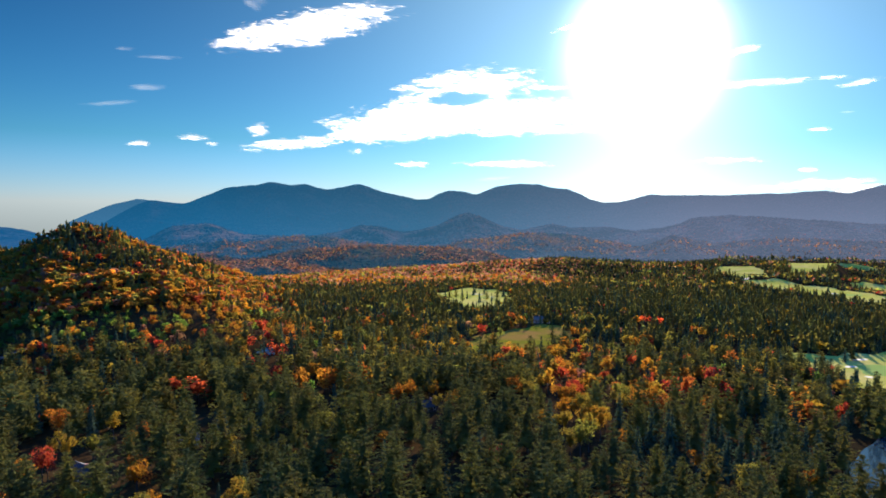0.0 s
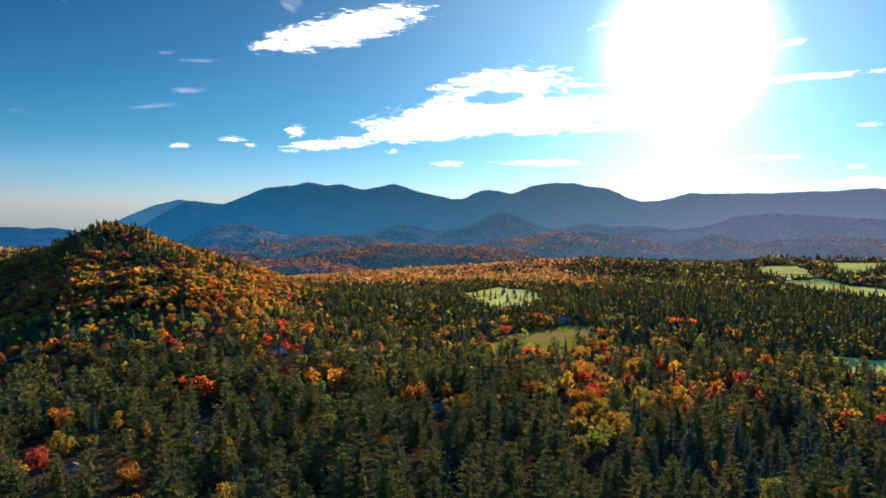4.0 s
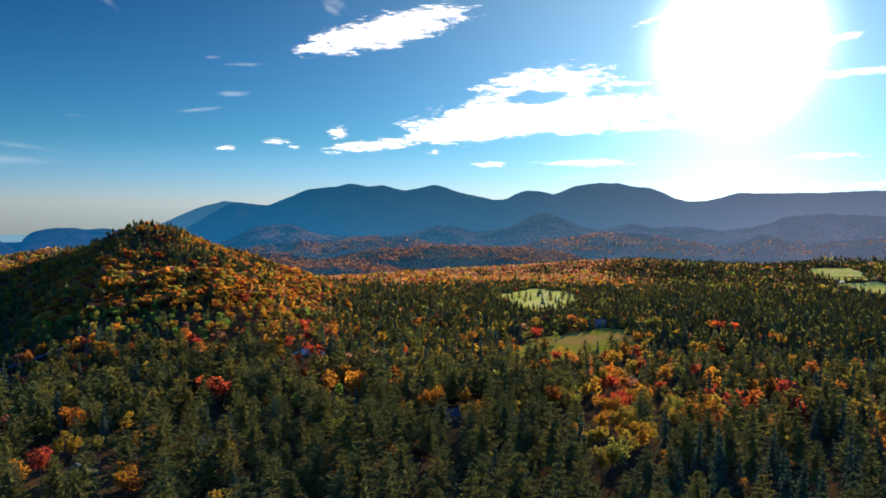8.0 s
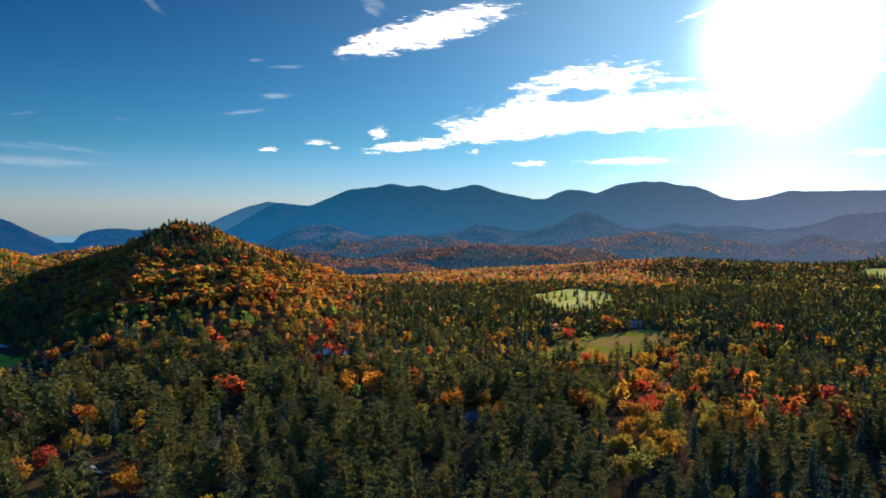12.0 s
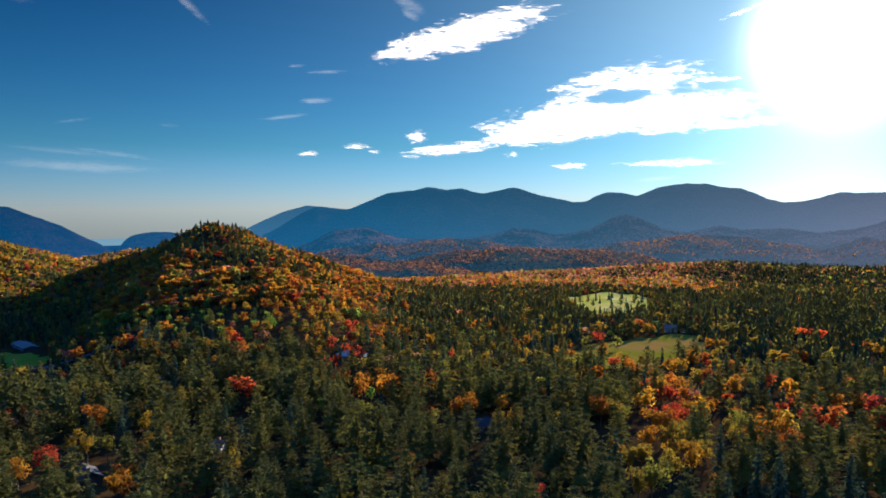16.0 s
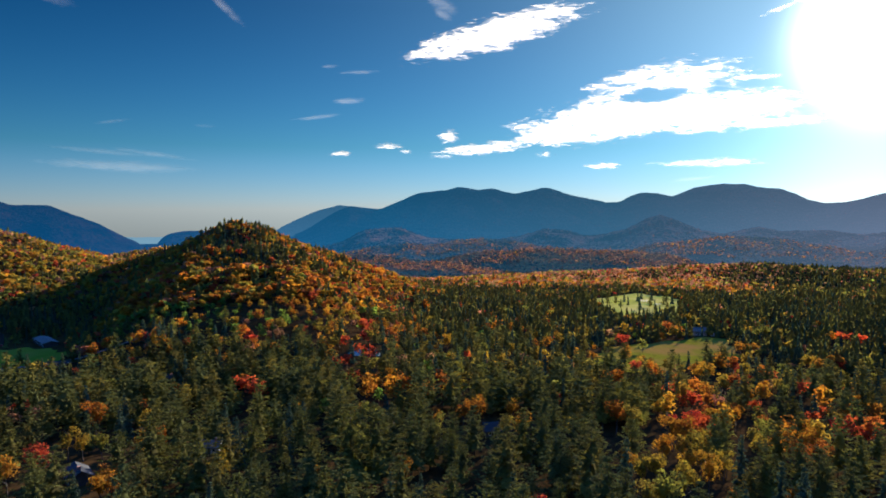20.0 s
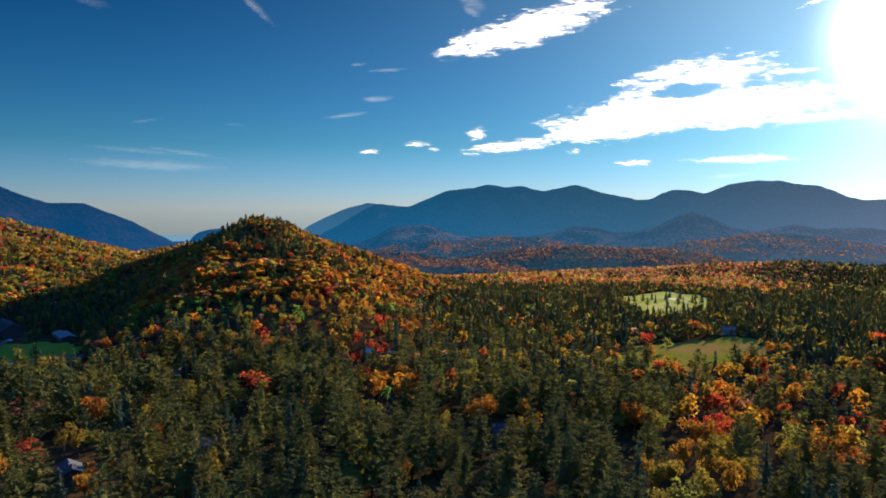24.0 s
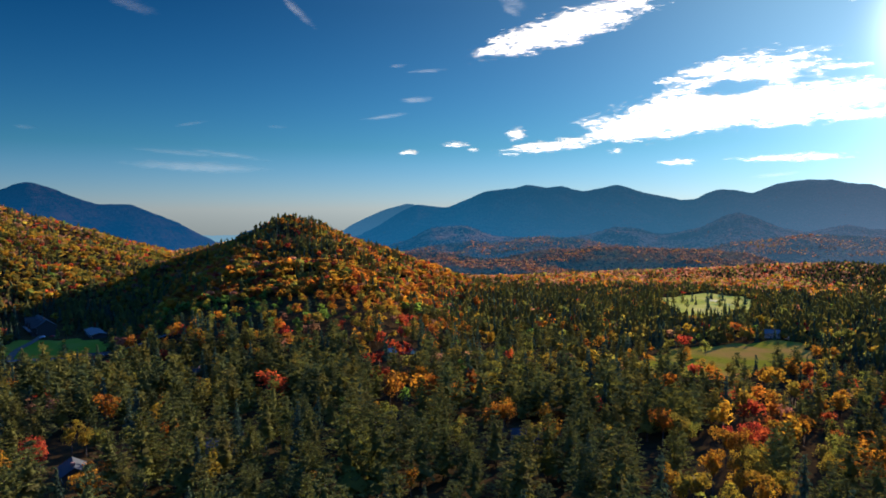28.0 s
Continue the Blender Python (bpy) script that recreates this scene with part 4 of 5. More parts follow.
MARKED, MARKED_FAR = standing()
SHADY = [(-9, 459), (4, 400), (-19, 433), (124, 458), (134, 471), (134, 618), (148, 646), (-147, 289), (-135, 287), (-149, 280), (66, 505), (67, 460), (42, 383), (37, 368), (-218, 316), (-126, 355), (-136, 350), (168, 431), (128, 336), (156, 352)]
GLADES = [(-9, 374, 7), (-6, 364, 5), (-150, 276, 6.5), (-121, 318, 5), (-222, 416, 6.5), (104, 745, 10), (42, 748, 9), (28, 728, 8), (144, 676, 6), (-127, 498, 15), (-487, 515, 26), (-430, 522, 19), (-530, 498, 15), (-462, 496, 16), (-345, 447, 15), (-412, 506, 15), (-395, 498, 13), (-400, 412, 19), (-372, 406, 19), (-430, 422, 17), (-342, 420, 18), (-455, 440, 14), (-318, 436, 14)]
GLADES += [(x, y, 6.5) for x, y, _, _ in MARKED + MARKED_FAR]
GLADES += [(x * 0.968, y * 0.968, 7.5) for x, y, _, _ in MARKED + MARKED_FAR]
GLADES += [(x, y, 9.5) for x, y in SHADY]
VARIANTS = 5


def stuff(name, label, mat, trees, n, seed, with_trunk, seg, rings, plump=1.0):
    """All trees of one belt and one leaf kind in one mesh; trees: (x, y, z, height, turn, kind, colour)."""
    if not len(trees[0]):
        return
    x, y, z, h, turn, kind, col = trees
    verts, tints, quad_list, tri_list, smooth, base = [], [], [], [], [], 0
    t = 0.013
    posts = np.array([[(-t, 0, -0.02), (t, 0, -0.02), (t, 0, 0.6), (-t, 0, 0.6)], [(0, -t, -0.02), (0, t, -0.02), (0, t, 0.6), (0, -t, 0.6)]]).reshape(-1, 3)
    for kd in sorted(set(kind)):
        for v in range(VARIANTS):
            sel = np.where((kind == kd) & (np.arange(len(x)) % VARIANTS == v))[0]
            if not len(sel):
                continue
            q = crown_of(kd, n, seed * 50 + v * 7 + len(kd)).reshape(-1, 3) if n else np.zeros((0, 3))
            qi, ti, bark, soft = np.arange(len(q)).reshape(-1, 4), np.zeros((0, 3), int), np.zeros(len(q), bool), np.zeros(len(q) // 4, bool)
            if with_trunk:
                qi = np.vstack([qi, np.arange(8).reshape(2, 4) + len(q)])
                q, bark, soft = np.vstack([q, posts]), np.concatenate([bark, np.ones(8, bool)]), np.concatenate([soft, np.zeros(2, bool)])
            cv = ct = None
            if n >= 60:
                cv, ct = heart(kd, seed * 31 + v * 5 + len(kd))
            elif seg and kd in ("pine", "spruce"):
                cv, _, ct = tiered(kd, seed * 31 + v * 5 + len(kd), seg, rings)
            if ct is not None:
                ti, q, bark = ct + len(q), np.vstack([q, cv]), np.concatenate([bark, np.zeros(len(cv), bool)])
            c, s = np.cos(turn[sel])[:, None], np.sin(turn[sel])[:, None]
            hh = h[sel][:, None]
            ww = hh * (0.85 + 0.3 * ((sel * 0.618) % 1))[:, None] * (1.0 if kd in ("pine", "spruce") else plump)
            px, py = (q[None, :, 0] * c - q[None, :, 1] * s) * ww + x[sel][:, None], (q[None, :, 0] * s + q[None, :, 1] * c) * ww + y[sel][:, None]
            pz = q[None, :, 2] * hh + z[sel][:, None]
            verts.append(np.stack([px, py, pz], -1).reshape(-1, 3))
            tint = np.repeat(col[sel][:, None, :], len(q), 1)
            tint[:, bark] = (0.06, 0.045, 0.034)
            tints.append(tint.reshape(-1, 3))
            off = (base + np.arange(len(sel)) * len(q))[:, None, None]
            quad_list.append((qi[None] + off).reshape(-1, 4))
            tri_list.append((ti[None] + off).reshape(-1, 3))
            smooth.append(np.tile(soft, len(sel)))
            base += len(sel) * len(q)
    tint = np.concatenate(tints)
    me = mesh_from_faces(name, np.concatenate(verts), np.concatenate(quad_list), np.concatenate(tri_list), [mat], np.concatenate(smooth))
    att = me.attributes.new("tint", "FLOAT_COLOR", "POINT")
    att.data.foreach_set("color", np.column_stack([tint, np.ones(len(tint))]).astype(np.float32).ravel())
    tagged(new(name, me), label, "forest", kind="stuff")


def colours(kinds, rng):
    out = np.zeros((len(kinds), 3))
    for kd in PALETTE:
        sel = np.where(kinds == kd)[0]
        pal = np.array(PALETTE[kd])
        a, b, k = pal[rng.integers(0, len(pal), len(sel))], pal[rng.integers(0, len(pal), len(sel))], rng.uniform(0, 1, (len(sel), 1))
        out[sel] = a * (1 - k) + b * k
    return out * rng.uniform(0.8, 1.2, (len(kinds), 1))


def heights(kinds, rng, r, lift):
    lo, hi = np.array([TALL[k][0] for k in kinds], float), np.array([TALL[k][1] for k in kinds], float)
    return (lo + (hi - lo) * rng.beta(1.15, 1.1, len(kinds))) * np.interp(r, [300, 450, 650, 1000, 2000, 2900], [1, 0.84, 0.66, 0.52, 0.52, 0.62]) * (1 + 0.14 * lift)


def sow(x, y, rng, kinds=None):
    kinds = choose_kinds(x, y, rng) if kinds is None else kinds
    h = heights(kinds, rng, np.hypot(x, y), waves(x, y, 70, 33))
    # tone wavers at random; its lift past 500 m is haze put into the colour
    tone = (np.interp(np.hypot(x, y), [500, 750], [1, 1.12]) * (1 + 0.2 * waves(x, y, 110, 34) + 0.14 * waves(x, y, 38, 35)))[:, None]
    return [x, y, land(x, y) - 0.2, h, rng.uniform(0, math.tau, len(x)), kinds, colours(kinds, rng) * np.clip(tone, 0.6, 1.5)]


def belt(tag, r0, r1, gap, n, seed, with_trunk, seg, rings, extra=(), **sector):
    x, y, rng = forest_points(r0, r1, gap, seed, **sector)
    t = sow(x, y, rng)
    if extra:
        ex = np.array([(e[0], e[1]) for e in extra], float)
        kd = np.array([e[2] for e in extra], object)
        t2 = sow(ex[:, 0], ex[:, 1], rng, kd)
        t2[3] = np.array([e[3] for e in extra], float)
        t = [np.concatenate([a, b]) for a, b in zip(t, t2)]
    need = np.isin(t[5], ("pine", "spruce"))
    stuff(tag + "_conifer_woods", "dense dark green pine and spruce woods", CANOPY_FAR if seg else CANOPY_NEEDLE, [a[need] for a in t], 0 if seg else n, seed, with_trunk, seg, rings)
    stuff(tag + "_autumn_woods", "broadleaved woods in orange, red and yellow autumn leaf", CANOPY_LEAF, [a[~need] for a in t], n, seed + 3, with_trunk, seg, rings, 1.6 if n < 40 else 1.25)


def near_trees():
    """The nearest trees, each a thing of its own with trunk and crown; past 300 of a kind they join the woods."""
    x, y, rng = forest_points(140, 365, 13.2, 41)
    t = sow(x, y, rng)
    ex = np.array([(e[0], e[1]) for e in MARKED], float)
    kd = np.array([e[2] for e in MARKED], object)
    t2 = sow(ex[:, 0], ex[:, 1], rng, kd)
    t2[3] = np.array([e[3] for e in MARKED], float)
    t = [np.concatenate([b, a]) for a, b in zip(t, t2)]
    order = np.concatenate([np.arange(len(ex)), len(ex) + np.argsort(np.hypot(x - 20, y - 40))])
    protos, count, rest = {}, {}, []
    for i in order:
        kind = t[5][i]
        if count.get(kind, 0) >= 300:
            rest.append(i)
            continue
        v = count.get(kind, 0) % VARIANTS
        count[kind] = count.get(kind, 0) + 1
        place = pose(t[0][i], t[1][i], t[2][i], rng.normal(0, 1.5), rng.normal(0, 1.5), math.degrees(t[4][i])) @ Matrix.Scale(t[3][i], 4)
        name, label, category = NAMES[kind]
        if (kind, v) not in protos:
            tree = new(name)
            tree.empty_display_size = 0.1
            n = 1200 if kind == "pine" else 520 if kind == "spruce" else 560
            q = crown_of(kind, n, 900 + v * 13 + len(kind)).reshape(-1, 3)
            cv, ct = heart(kind, 70 + v * 13 + len(kind), 8, 6)
            crown = new("crown", mesh_from_faces("crown", np.vstack([q, cv]), np.arange(len(q)).reshape(-1, 4), ct + len(q), [LEAF[kind]]))
            stem = new("trunk", trunk_mesh("trunk", kind, v + 3))
            crown.parent = stem.parent = tree
            tagged(tree, label, category, "trees of the near forest")
            protos[(kind, v)] = tree
            tree.matrix_basis = place
        else:
            src = protos[(kind, v)]
            made = copy_thing(src, Matrix.Identity(4))
            made.matrix_basis = place
    rest = np.array(rest, int)
    r = [a[rest] for a in t]
    need = np.isin(r[5], ("pine", "spruce"))
    stuff("near_conifer_woods", "dense olive-green pine and spruce woods", CANOPY_NEEDLE, [a[need] for a in r], 430, 61, True, 0, 0)
    stuff("near_autumn_woods", "broadleaved woods in bright autumn leaf", CANOPY_LEAF, [a[~need] for a in r], 330, 62, True, 0, 0)


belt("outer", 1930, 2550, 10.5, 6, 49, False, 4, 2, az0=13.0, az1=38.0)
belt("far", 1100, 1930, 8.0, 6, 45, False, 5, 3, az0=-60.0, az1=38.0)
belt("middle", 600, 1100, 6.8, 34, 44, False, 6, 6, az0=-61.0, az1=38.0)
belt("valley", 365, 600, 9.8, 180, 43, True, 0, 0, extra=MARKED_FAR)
belt("rear", 0, 420, 9.5, 8, 46, True, 5, 4, az0=43.0, az1=180.0)
belt("rear_west", 0, 420, 9.5, 8, 47, True, 5, 4, az0=-180.0, az1=-64.0)
belt("below", 0, 140, 8.5, 60, 48, True, 0, 0)
near_trees()


def ridge_woods():
    """The treetops on the gentle backs of the far ridges."""
    p = np.concatenate(RIDGE_TREES)
    rng = np.random.default_rng(52)
    p = p[rng.uniform(0, 1, len(p)) < np.interp(p[:, 0] / p[:, 1], [0.12, 0.3], [1, 0.3])]
    n = len(p)
    warm = waves(p[:, 0], p[:, 1], 260, 53) + rng.normal(0, 0.5, n)
    kinds = np.where(warm > 1.1, "orange", np.where(warm > -0.3, "rust", "spruce")).astype(object)
    stuff("ridge_woods", "dense rust-brown woods along the far ridges", CANOPY_LEAF, [p[:, 0], p[:, 1], p[:, 2] - 4.5, rng.uniform(7, 10, n), rng.uniform(0, math.tau, n), kinds, colours(kinds, rng) * 0.85], 5, 54, False, 0, 0, 1.6)


ridge_woods()


# ---- houses, cars, bunkers ----
def part(name, bm, mat, parent, label=""):
    me = bpy.data.meshes.new(name)
    bm.normal_update()
    bm.to_mesh(me)
    bm.free()
    me.materials.append(mat)
    ob = new(name, me)
    ob.parent = parent
    if label:
        ob["label"] = label
    return ob


def box(bm, x0, x1, y0, y1, z0, z1):
    v = [bm.verts.new(p) for p in ((x0, y0, z0), (x1, y0, z0), (x1, y1, z0), (x0, y1, z0), (x0, y0, z1), (x1, y0, z1), (x1, y1, z1), (x0, y1, z1))]
    for f in ((3, 2, 1, 0), (4, 5, 6, 7), (0, 1, 5, 4), (1, 2, 6, 5), (2, 3, 7, 6), (3, 0, 4, 7)):
        bm.faces.new([v[k] for k in f])
    return bm


def gabled_body(w, d, h, rise):
    bm = bmesh.new()
    lo = [bm.verts.new(p) for p in ((-w / 2, -d / 2, -1.5), (w / 2, -d / 2, -1.5), (w / 2, d / 2, -1.5), (-w / 2, d / 2, -1.5))]
    hi = [bm.verts.new(p) for p in ((-w / 2, -d / 2, h), (w / 2, -d / 2, h), (w / 2, d / 2, h), (-w / 2, d / 2, h))]
    top = [bm.verts.new((-w / 2, 0, h + rise)), bm.verts.new((w / 2, 0, h + rise))]
    bm.faces.new((lo[0], lo[1], hi[1], hi[0]))
    bm.faces.new((lo[2], lo[3], hi[3], hi[2]))
    bm.faces.new((lo[1], lo[2], hi[2], top[1], hi[1]))
    bm.faces.new((lo[3], lo[0], hi[0], top[0], hi[3]))
    return bm


def gabled_roof(w, d, h, rise, over=0.7, thick=0.3):
    """Two slabs that meet in the ridge, with eaves past the walls."""
    bm = bmesh.new()
    drop = rise / (d / 2) * over
    for s in (-1, 1):
        e = [(-w / 2 - over, s * (d / 2 + over), h - drop), (w / 2 + over, s * (d / 2 + over), h - drop), (w / 2 + over, 0, h + rise), (-w / 2 - over, 0, h + rise)]
        a, b = [bm.verts.new((x, y, z + 0.05)) for x, y, z in e], [bm.verts.new((x, y, z + 0.05 + thick)) for x, y, z in e]
        bm.faces.new(a)
        bm.faces.new(b[::-1])
        for k in range(4):
            bm.faces.new((a[k], a[(k + 1) % 4], b[(k + 1) % 4], b[k]))
    bmesh.ops.recalc_face_normals(bm, faces=bm.faces)
    return bm


def windows_on(parent, w, d, h, cols, floors):
    for side in (-1, 1):
        for i in range(cols):
            for k in range(floors):
                x, z = -w / 2 + (i + 0.5) * w / cols, 1.0 + k * 2.9
                frame_bm = bmesh.new()
                y = side * (d / 2 + 0.04)
                for a in ((-0.62, -0.5, 0, 1.5), (0.5, 0.62, 0, 1.5), (-0.5, 0.5, -0.12, 0), (-0.5, 0.5, 1.5, 1.62)):
                    box(frame_bm, x + a[0], x + a[1], y - 0.05, y + 0.05, z + a[2], z + a[3])
                win = part("window", frame_bm, TRIM, parent, "white framed window")
                part("pane", box(bmesh.new(), x - 0.5, x + 0.5, y - 0.02, y + 0.02, z, z + 1.5), GLASS, win)


def house(name, x, y, turn, w, d, h, rise, wall, roof, label, cols=3, floors=1, chimney=True, category="house"):
    base = new(name)
    base.empty_display_size = 1
    base.matrix_basis = pose(x, y, float(land(x, y)) + 0.3, rz=turn)
    part("wall", gabled_body(w, d, h, rise), wall, base)
    top = part("roof", gabled_roof(w, d, h, rise), roof, base)
    if chimney:
        part("chimney", box(bmesh.new(), w * 0.22, w * 0.22 + 1.1, -0.9, 0.4, h + rise * 0.4, h + rise + 1.3), BRICK, top, "square brick chimney")
    windows_on(base, w, d, h, cols, floors)
    door = part("door", box(bmesh.new(), -0.55, 0.55, -d / 2 - 0.1, -d / 2 - 0.01, -0.2, 2.0), DOOR, base, "dark painted door")
    part("handle", box(bmesh.new(), 0.35, 0.42, -d / 2 - 0.16, -d / 2 - 0.1, 0.85, 1.0), TRIM, door)
    return tagged(base, label, category)


def cross_gable(parent, x, y, w, d, h, rise, wall, roof):
    """A gable that juts out of the front of a large house."""
    m = Matrix.Translation((x, y, 0)) @ Matrix.Rotation(math.pi / 2, 4, "Z")
    for nm, bm, mat in (("gable_wall", gabled_body(w, d, h, rise), wall), ("gable_roof", gabled_roof(w, d, h, rise), roof)):
        bm.transform(m)
        part(nm, bm, mat, parent)


def car(name, x, y, turn, paint, label, tall=1.45):
    base = new(name)
    base.empty_display_size = 0.5
    base.matrix_basis = pose(x, y, float(land(x, y)) + 0.75, rz=turn)
    bm = bmesh.new()
    prof = [(-2.2, 0.35), (-2.2, 0.85), (-1.3, 0.95), (-0.7, tall), (1.1, tall), (1.8, 0.95), (2.25, 0.8), (2.25, 0.35)]
    a, b = [bm.verts.new((px, -0.88, pz)) for px, pz in prof], [bm.verts.new((px, 0.88, pz)) for px, pz in prof]
    bm.faces.new(a)
    bm.faces.new(b[::-1])
    for k in range(len(prof)):
        bm.faces.new((a[k], b[k], b[(k + 1) % len(prof)], a[(k + 1) % len(prof)]))
    bmesh.ops.recalc_face_normals(bm, faces=bm.faces)
    bmesh.ops.bevel(bm, geom=bm.edges[:], offset=0.08, segments=1)
    part("body", bm, paint, base)
    for s in (-1, 1):
        part("side_window", box(bmesh.new(), -0.9, 1.2, s * 0.9 - 0.02, s * 0.9 + 0.02, 1.0, tall - 0.12), GLASS, base)
        for px in (-1.4, 1.4):
            bm = bmesh.new()
            bmesh.ops.create_cone(bm, cap_ends=True, segments=12, radius1=0.34, radius2=0.34, depth=0.22, matrix=Matrix.Translation((px, s * 0.84, 0.34)) @ Matrix.Rotation(math.pi / 2, 4, "X"))
            part("wheel", bm, RUBBER, base, "black rubber wheel")
    return tagged(base, label, "car")


SIDING = plain("dark_wood_siding", (0.07, 0.05, 0.04), 0.8, 0.3, 2.0)
PALE_SIDING = plain("pale_siding", (0.34, 0.33, 0.3), 0.8, 0.12, 1.5)
RED_SIDING = plain("red_brown_siding", (0.22, 0.08, 0.05), 0.8, 0.2, 1.5)
GREY_ROOF = plain("grey_shingle_roof", (0.04, 0.037, 0.035), 1.0, 0.25, 1.5)
METAL_ROOF = plain("grey_metal_roof", (0.03, 0.033, 0.038), 1.0, 0.15, 0.6)
PALE_ROOF = plain("grey_membrane_roof", (0.12, 0.11, 0.1), 0.9, 0.12, 0.4)
BRICK = plain("chimney_brick", (0.26, 0.12, 0.09), 0.9, 0.25, 4.0)
TRIM = plain("white_trim", (0.78, 0.77, 0.74), 0.6, 0.05)
DOOR = plain("dark_door_paint", (0.05, 0.06, 0.07), 0.5, 0.1)
WHITE_PAINT = plain("white_car_paint", (0.75, 0.75, 0.75), 0.25, 0.03)
RED_PAINT = plain("red_car_paint", (0.45, 0.04, 0.03), 0.25, 0.05)
SILVER_PAINT = plain("silver_car_paint", (0.45, 0.46, 0.48), 0.3, 0.05)
RUBBER = plain("tyre_rubber", (0.02, 0.02, 0.02), 0.9, 0.2)


def glass_material():
    m, tree, out = material("window_glass")
    b = node(tree, "ShaderNodeBsdfPrincipled", Roughness=0.05)
    b.inputs["Base Color"].default_value = (0.02, 0.03, 0.04, 1)
    tree.links.new(b.outputs[0], out.inputs[0])
    return m


GLASS = glass_material()

lodge = house("lodge", -487, 516, -28, 42, 15, 6.4, 5.2, SIDING, GREY_ROOF, "large dark timber lodge with grey gabled roofs beside a lawn", 9, 2, True, "lodge")
for gx in (-14, 1, 15):
    cross_gable(lodge, gx, -6.5, 9, 7.5, 6.2, 4.6, SIDING, GREY_ROOF)
part("porch_roof", box(bmesh.new(), -19, 19, -13.2, -7.6, 2.9, 3.15), PALE_ROOF, lodge, "flat grey porch roof")
house("long_wing", -430, 522, -30, 34, 11, 3.4, 1.4, SIDING, PALE_ROOF, "long low wing with a grey roof beside the lodge", 8, 1, False, "building")
house("guest_house", -530, 498, -20, 20, 11, 5.5, 4.4, PALE_SIDING, GREY_ROOF, "grey guest house with a steep shingle roof", 5, 2)
house("stable", -345, 447, 42, 26, 6, 2.2, 1.2, RED_SIDING, GREY_ROOF, "long low red-brown stable along the road", 7, 1, False, "stable")
house("club_house", 104, 745, 8, 15, 9, 3.6, 2.8, PALE_SIDING, PALE_ROOF, "pale clubhouse with a grey roof at the meadow edge", 4, 1)
house("cottage", 42, 748, -14, 13, 8, 3.2, 2.8, SIDING, METAL_ROOF, "dark cottage with a dark grey metal roof in the trees", 3, 1)
house("cottage", 28, 728, 20, 10, 7, 3.0, 2.4, SIDING, METAL_ROOF, "small dark cottage with a dark grey metal roof", 3, 1)
house("shed", 144, 676, 10, 4, 3.4, 2.6, 1.5, PALE_SIDING, PALE_ROOF, "small white shed at the meadow edge", 1, 1, False, "shed")
house("cabin", -9, 374, 24, 11, 8, 3.0, 2.6, SIDING, METAL_ROOF, "cabin with a dark metal roof hidden among pines", 3, 1)
house("cabin", -150, 276, -35, 12, 8, 3.0, 2.4, SIDING, METAL_ROOF, "cabin with a dark roof in a dark forest gap", 3, 1)
house("cabin", -121, 318, 15, 8, 6, 2.8, 2.0, PALE_SIDING, PALE_ROOF, "small white cabin among tall pines", 2, 1)
house("cabin", -222, 416, -10, 11, 8, 3.0, 2.6, SIDING, METAL_ROOF, "cabin with a grey metal roof between conifers", 3, 1)
car("car", -462, 497, 20, WHITE_PAINT, "white car parked on the lodge drive")
car("car", -457, 502, 35, RED_PAINT, "red car parked beside the lodge lawn")
car("car", 117, 736, -30, WHITE_PAINT, "white van parked by the clubhouse", 1.9)
car("car", 92, 734, 12, SILVER_PAINT, "silver car parked by the clubhouse")


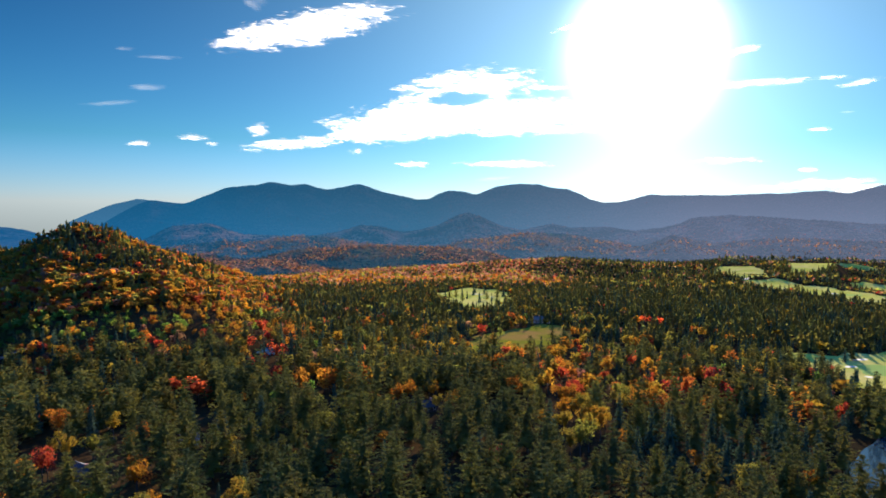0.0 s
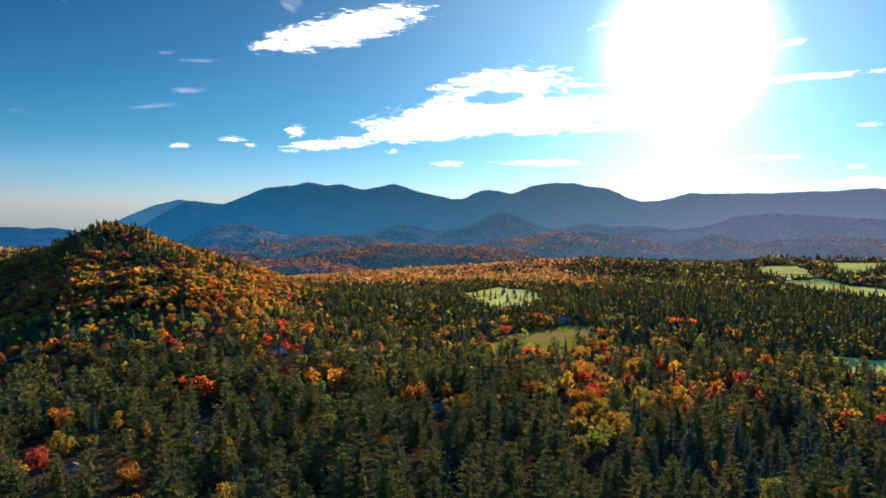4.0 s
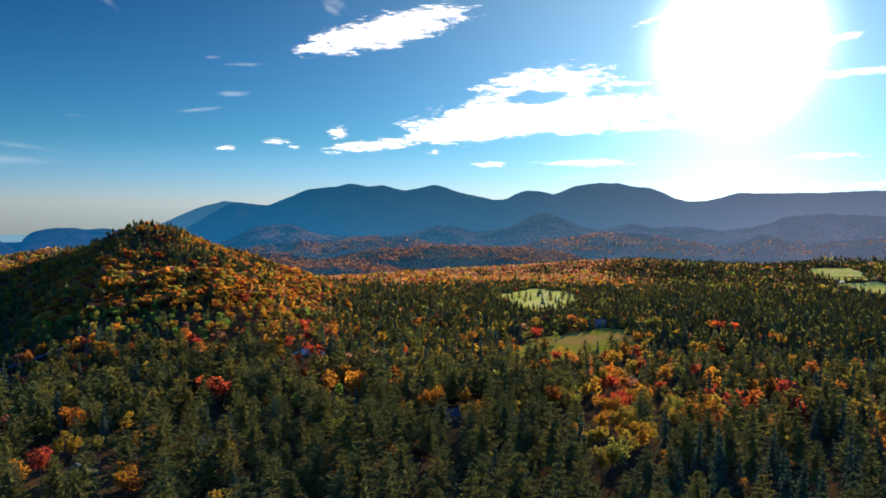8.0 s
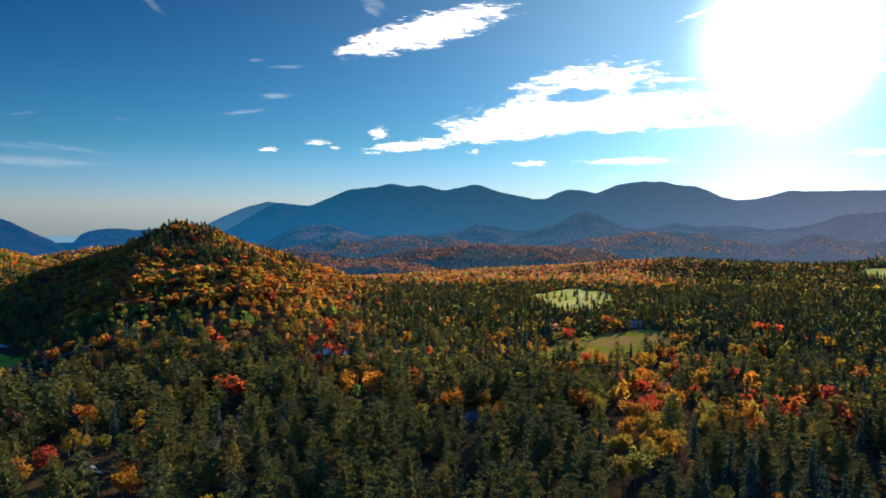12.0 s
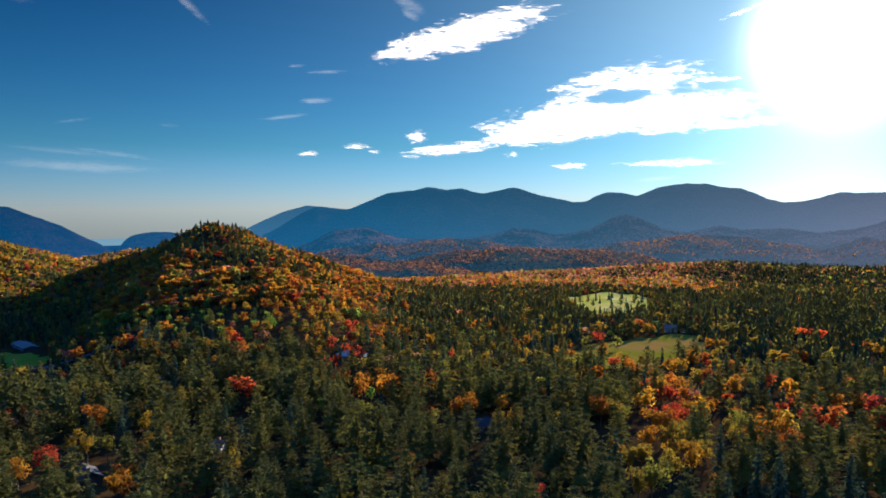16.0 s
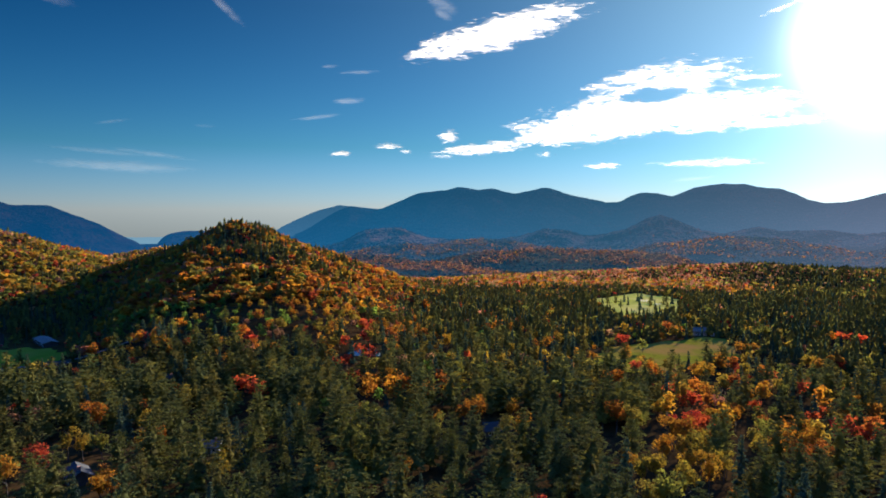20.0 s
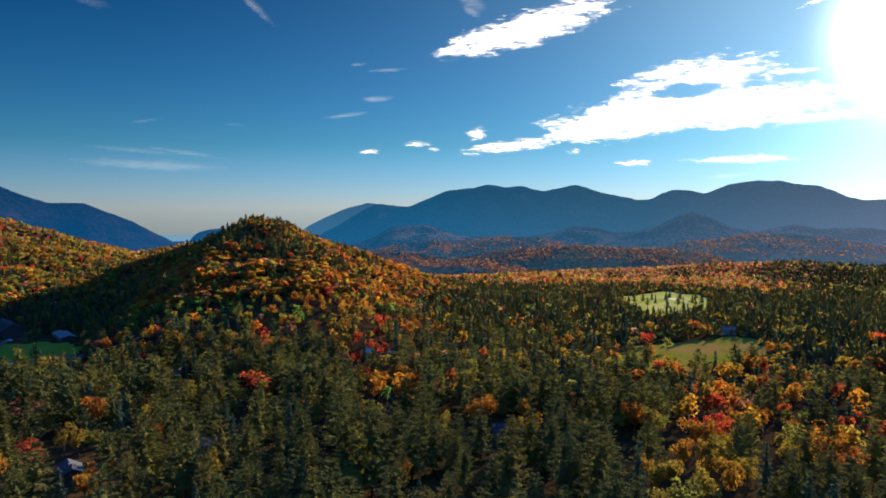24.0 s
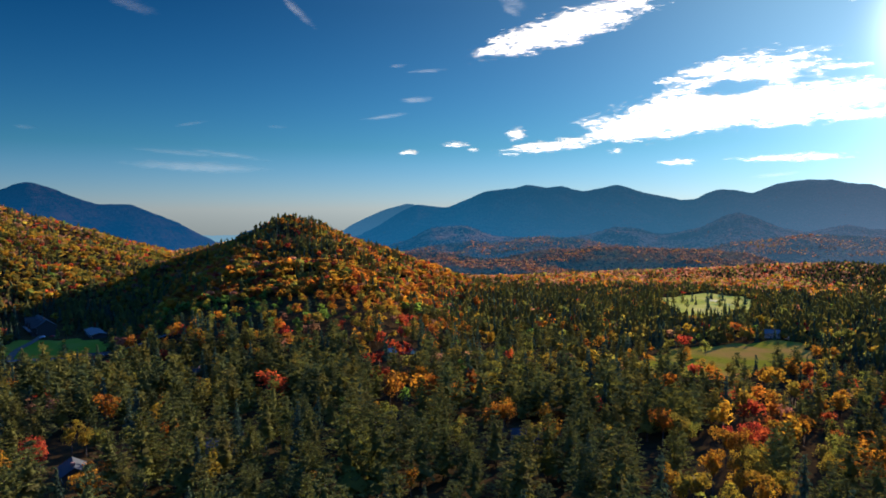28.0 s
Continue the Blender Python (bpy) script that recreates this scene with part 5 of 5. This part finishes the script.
def strip(name, points, half, mat, lift, label, category):
    """A road laid along a line of points."""
    p = np.array(points, float)
    s = np.concatenate([[0], np.cumsum(np.hypot(*np.diff(p, axis=0).T))])
    t = np.linspace(0, s[-1], int(s[-1] / 4) + 2)
    c = np.stack([np.interp(t, s, p[:, 0]), np.interp(t, s, p[:, 1])], 1)
    ker = np.array([1, 2, 3, 2, 1]) / 9
    c = np.stack([np.convolve(np.pad(c[:, k], 2, "edge"), ker, "valid") for k in (0, 1)], 1)
    n = np.gradient(c, axis=0)
    n = np.stack([-n[:, 1], n[:, 0]], 1) / np.hypot(*n.T)[:, None]
    v = np.stack([c - n * half, c + n * half], 1).reshape(-1, 2)
    z = np.repeat(land(c[:, 0], c[:, 1]), 2) + lift
    faces = [(2 * i, 2 * i + 1, 2 * i + 3, 2 * i + 2) for i in range(len(c) - 1)]
    ob = put_mesh(name, np.column_stack([v, z]), faces, [mat], smooth=True)
    if ob.data.polygons[0].normal.z < 0:
        ob.data.flip_normals()
    return tagged(ob, label, category, kind="structure")


strip("road", [(-440, 396), (-402, 424), (-372, 440), (-340, 462), (-300, 492)], 4.0, ASPHALT, 0.75, "dark asphalt road past the lodge lawn", "road")
strip("drive", [(-402, 426), (-432, 452), (-455, 484), (-470, 503)], 2.6, GRAVEL, 0.8, "pale gravel drive up to the lodge", "drive")
strip("river_bank", [(-860, 760), (-800, 830), (-770, 900), (-790, 980)], 5.0, GRAVEL, 0.8, "pale gravel river bank between the hills", "river bank")


def ellipse(x, y, a, b, turn):
    t = np.linspace(0, math.tau, 28, endpoint=False)
    c, s = math.cos(radians(turn)), math.sin(radians(turn))
    k = 1 + 0.18 * np.sin(2 * t + x) + 0.1 * np.sin(3 * t + y)
    return np.stack([x + k * (a * np.cos(t) * c - b * np.sin(t) * s), y + k * (a * np.cos(t) * s + b * np.sin(t) * c)], 1)


GREEN = grass_material("putting_green", (0.3, 0.4, 0.08), (0.36, 0.46, 0.11), (0.34, 0.42, 0.1))
for x, y, a, b, turn in ((57, 1054, 7, 4, 20), (74, 1012, 5, 3, 10), (50, 1066, 5, 2.5, -15), (330, 538, 5, 3, 30), (324, 503, 4, 2.5, -20), (352, 562, 7, 3, 5), (600, 1330, 10, 6, 40), (640, 1105, 10, 5, -30), (700, 1050, 9, 5, 10), (770, 1400, 10, 6, 15)):
    patch("bunker", ellipse(x, y, a, b, turn), SAND, 0.62, "pale sand bunker in the golf grass", "bunker")
for x, y, a, b, turn in ((63, 1003, 13, 9, 15), (345, 525, 22, 14, 25), (660, 1085, 18, 12, -25), (585, 1300, 16, 10, 30)):
    patch("putting_green", ellipse(x, y, a, b, turn), GREEN, 0.58, "smooth bright putting green", "green")
pond_edge = ellipse(-127, 500, 13, 7, 15)
patch("pond", pond_edge, WATER, 0.6, "small dark pond between conifers", "water")
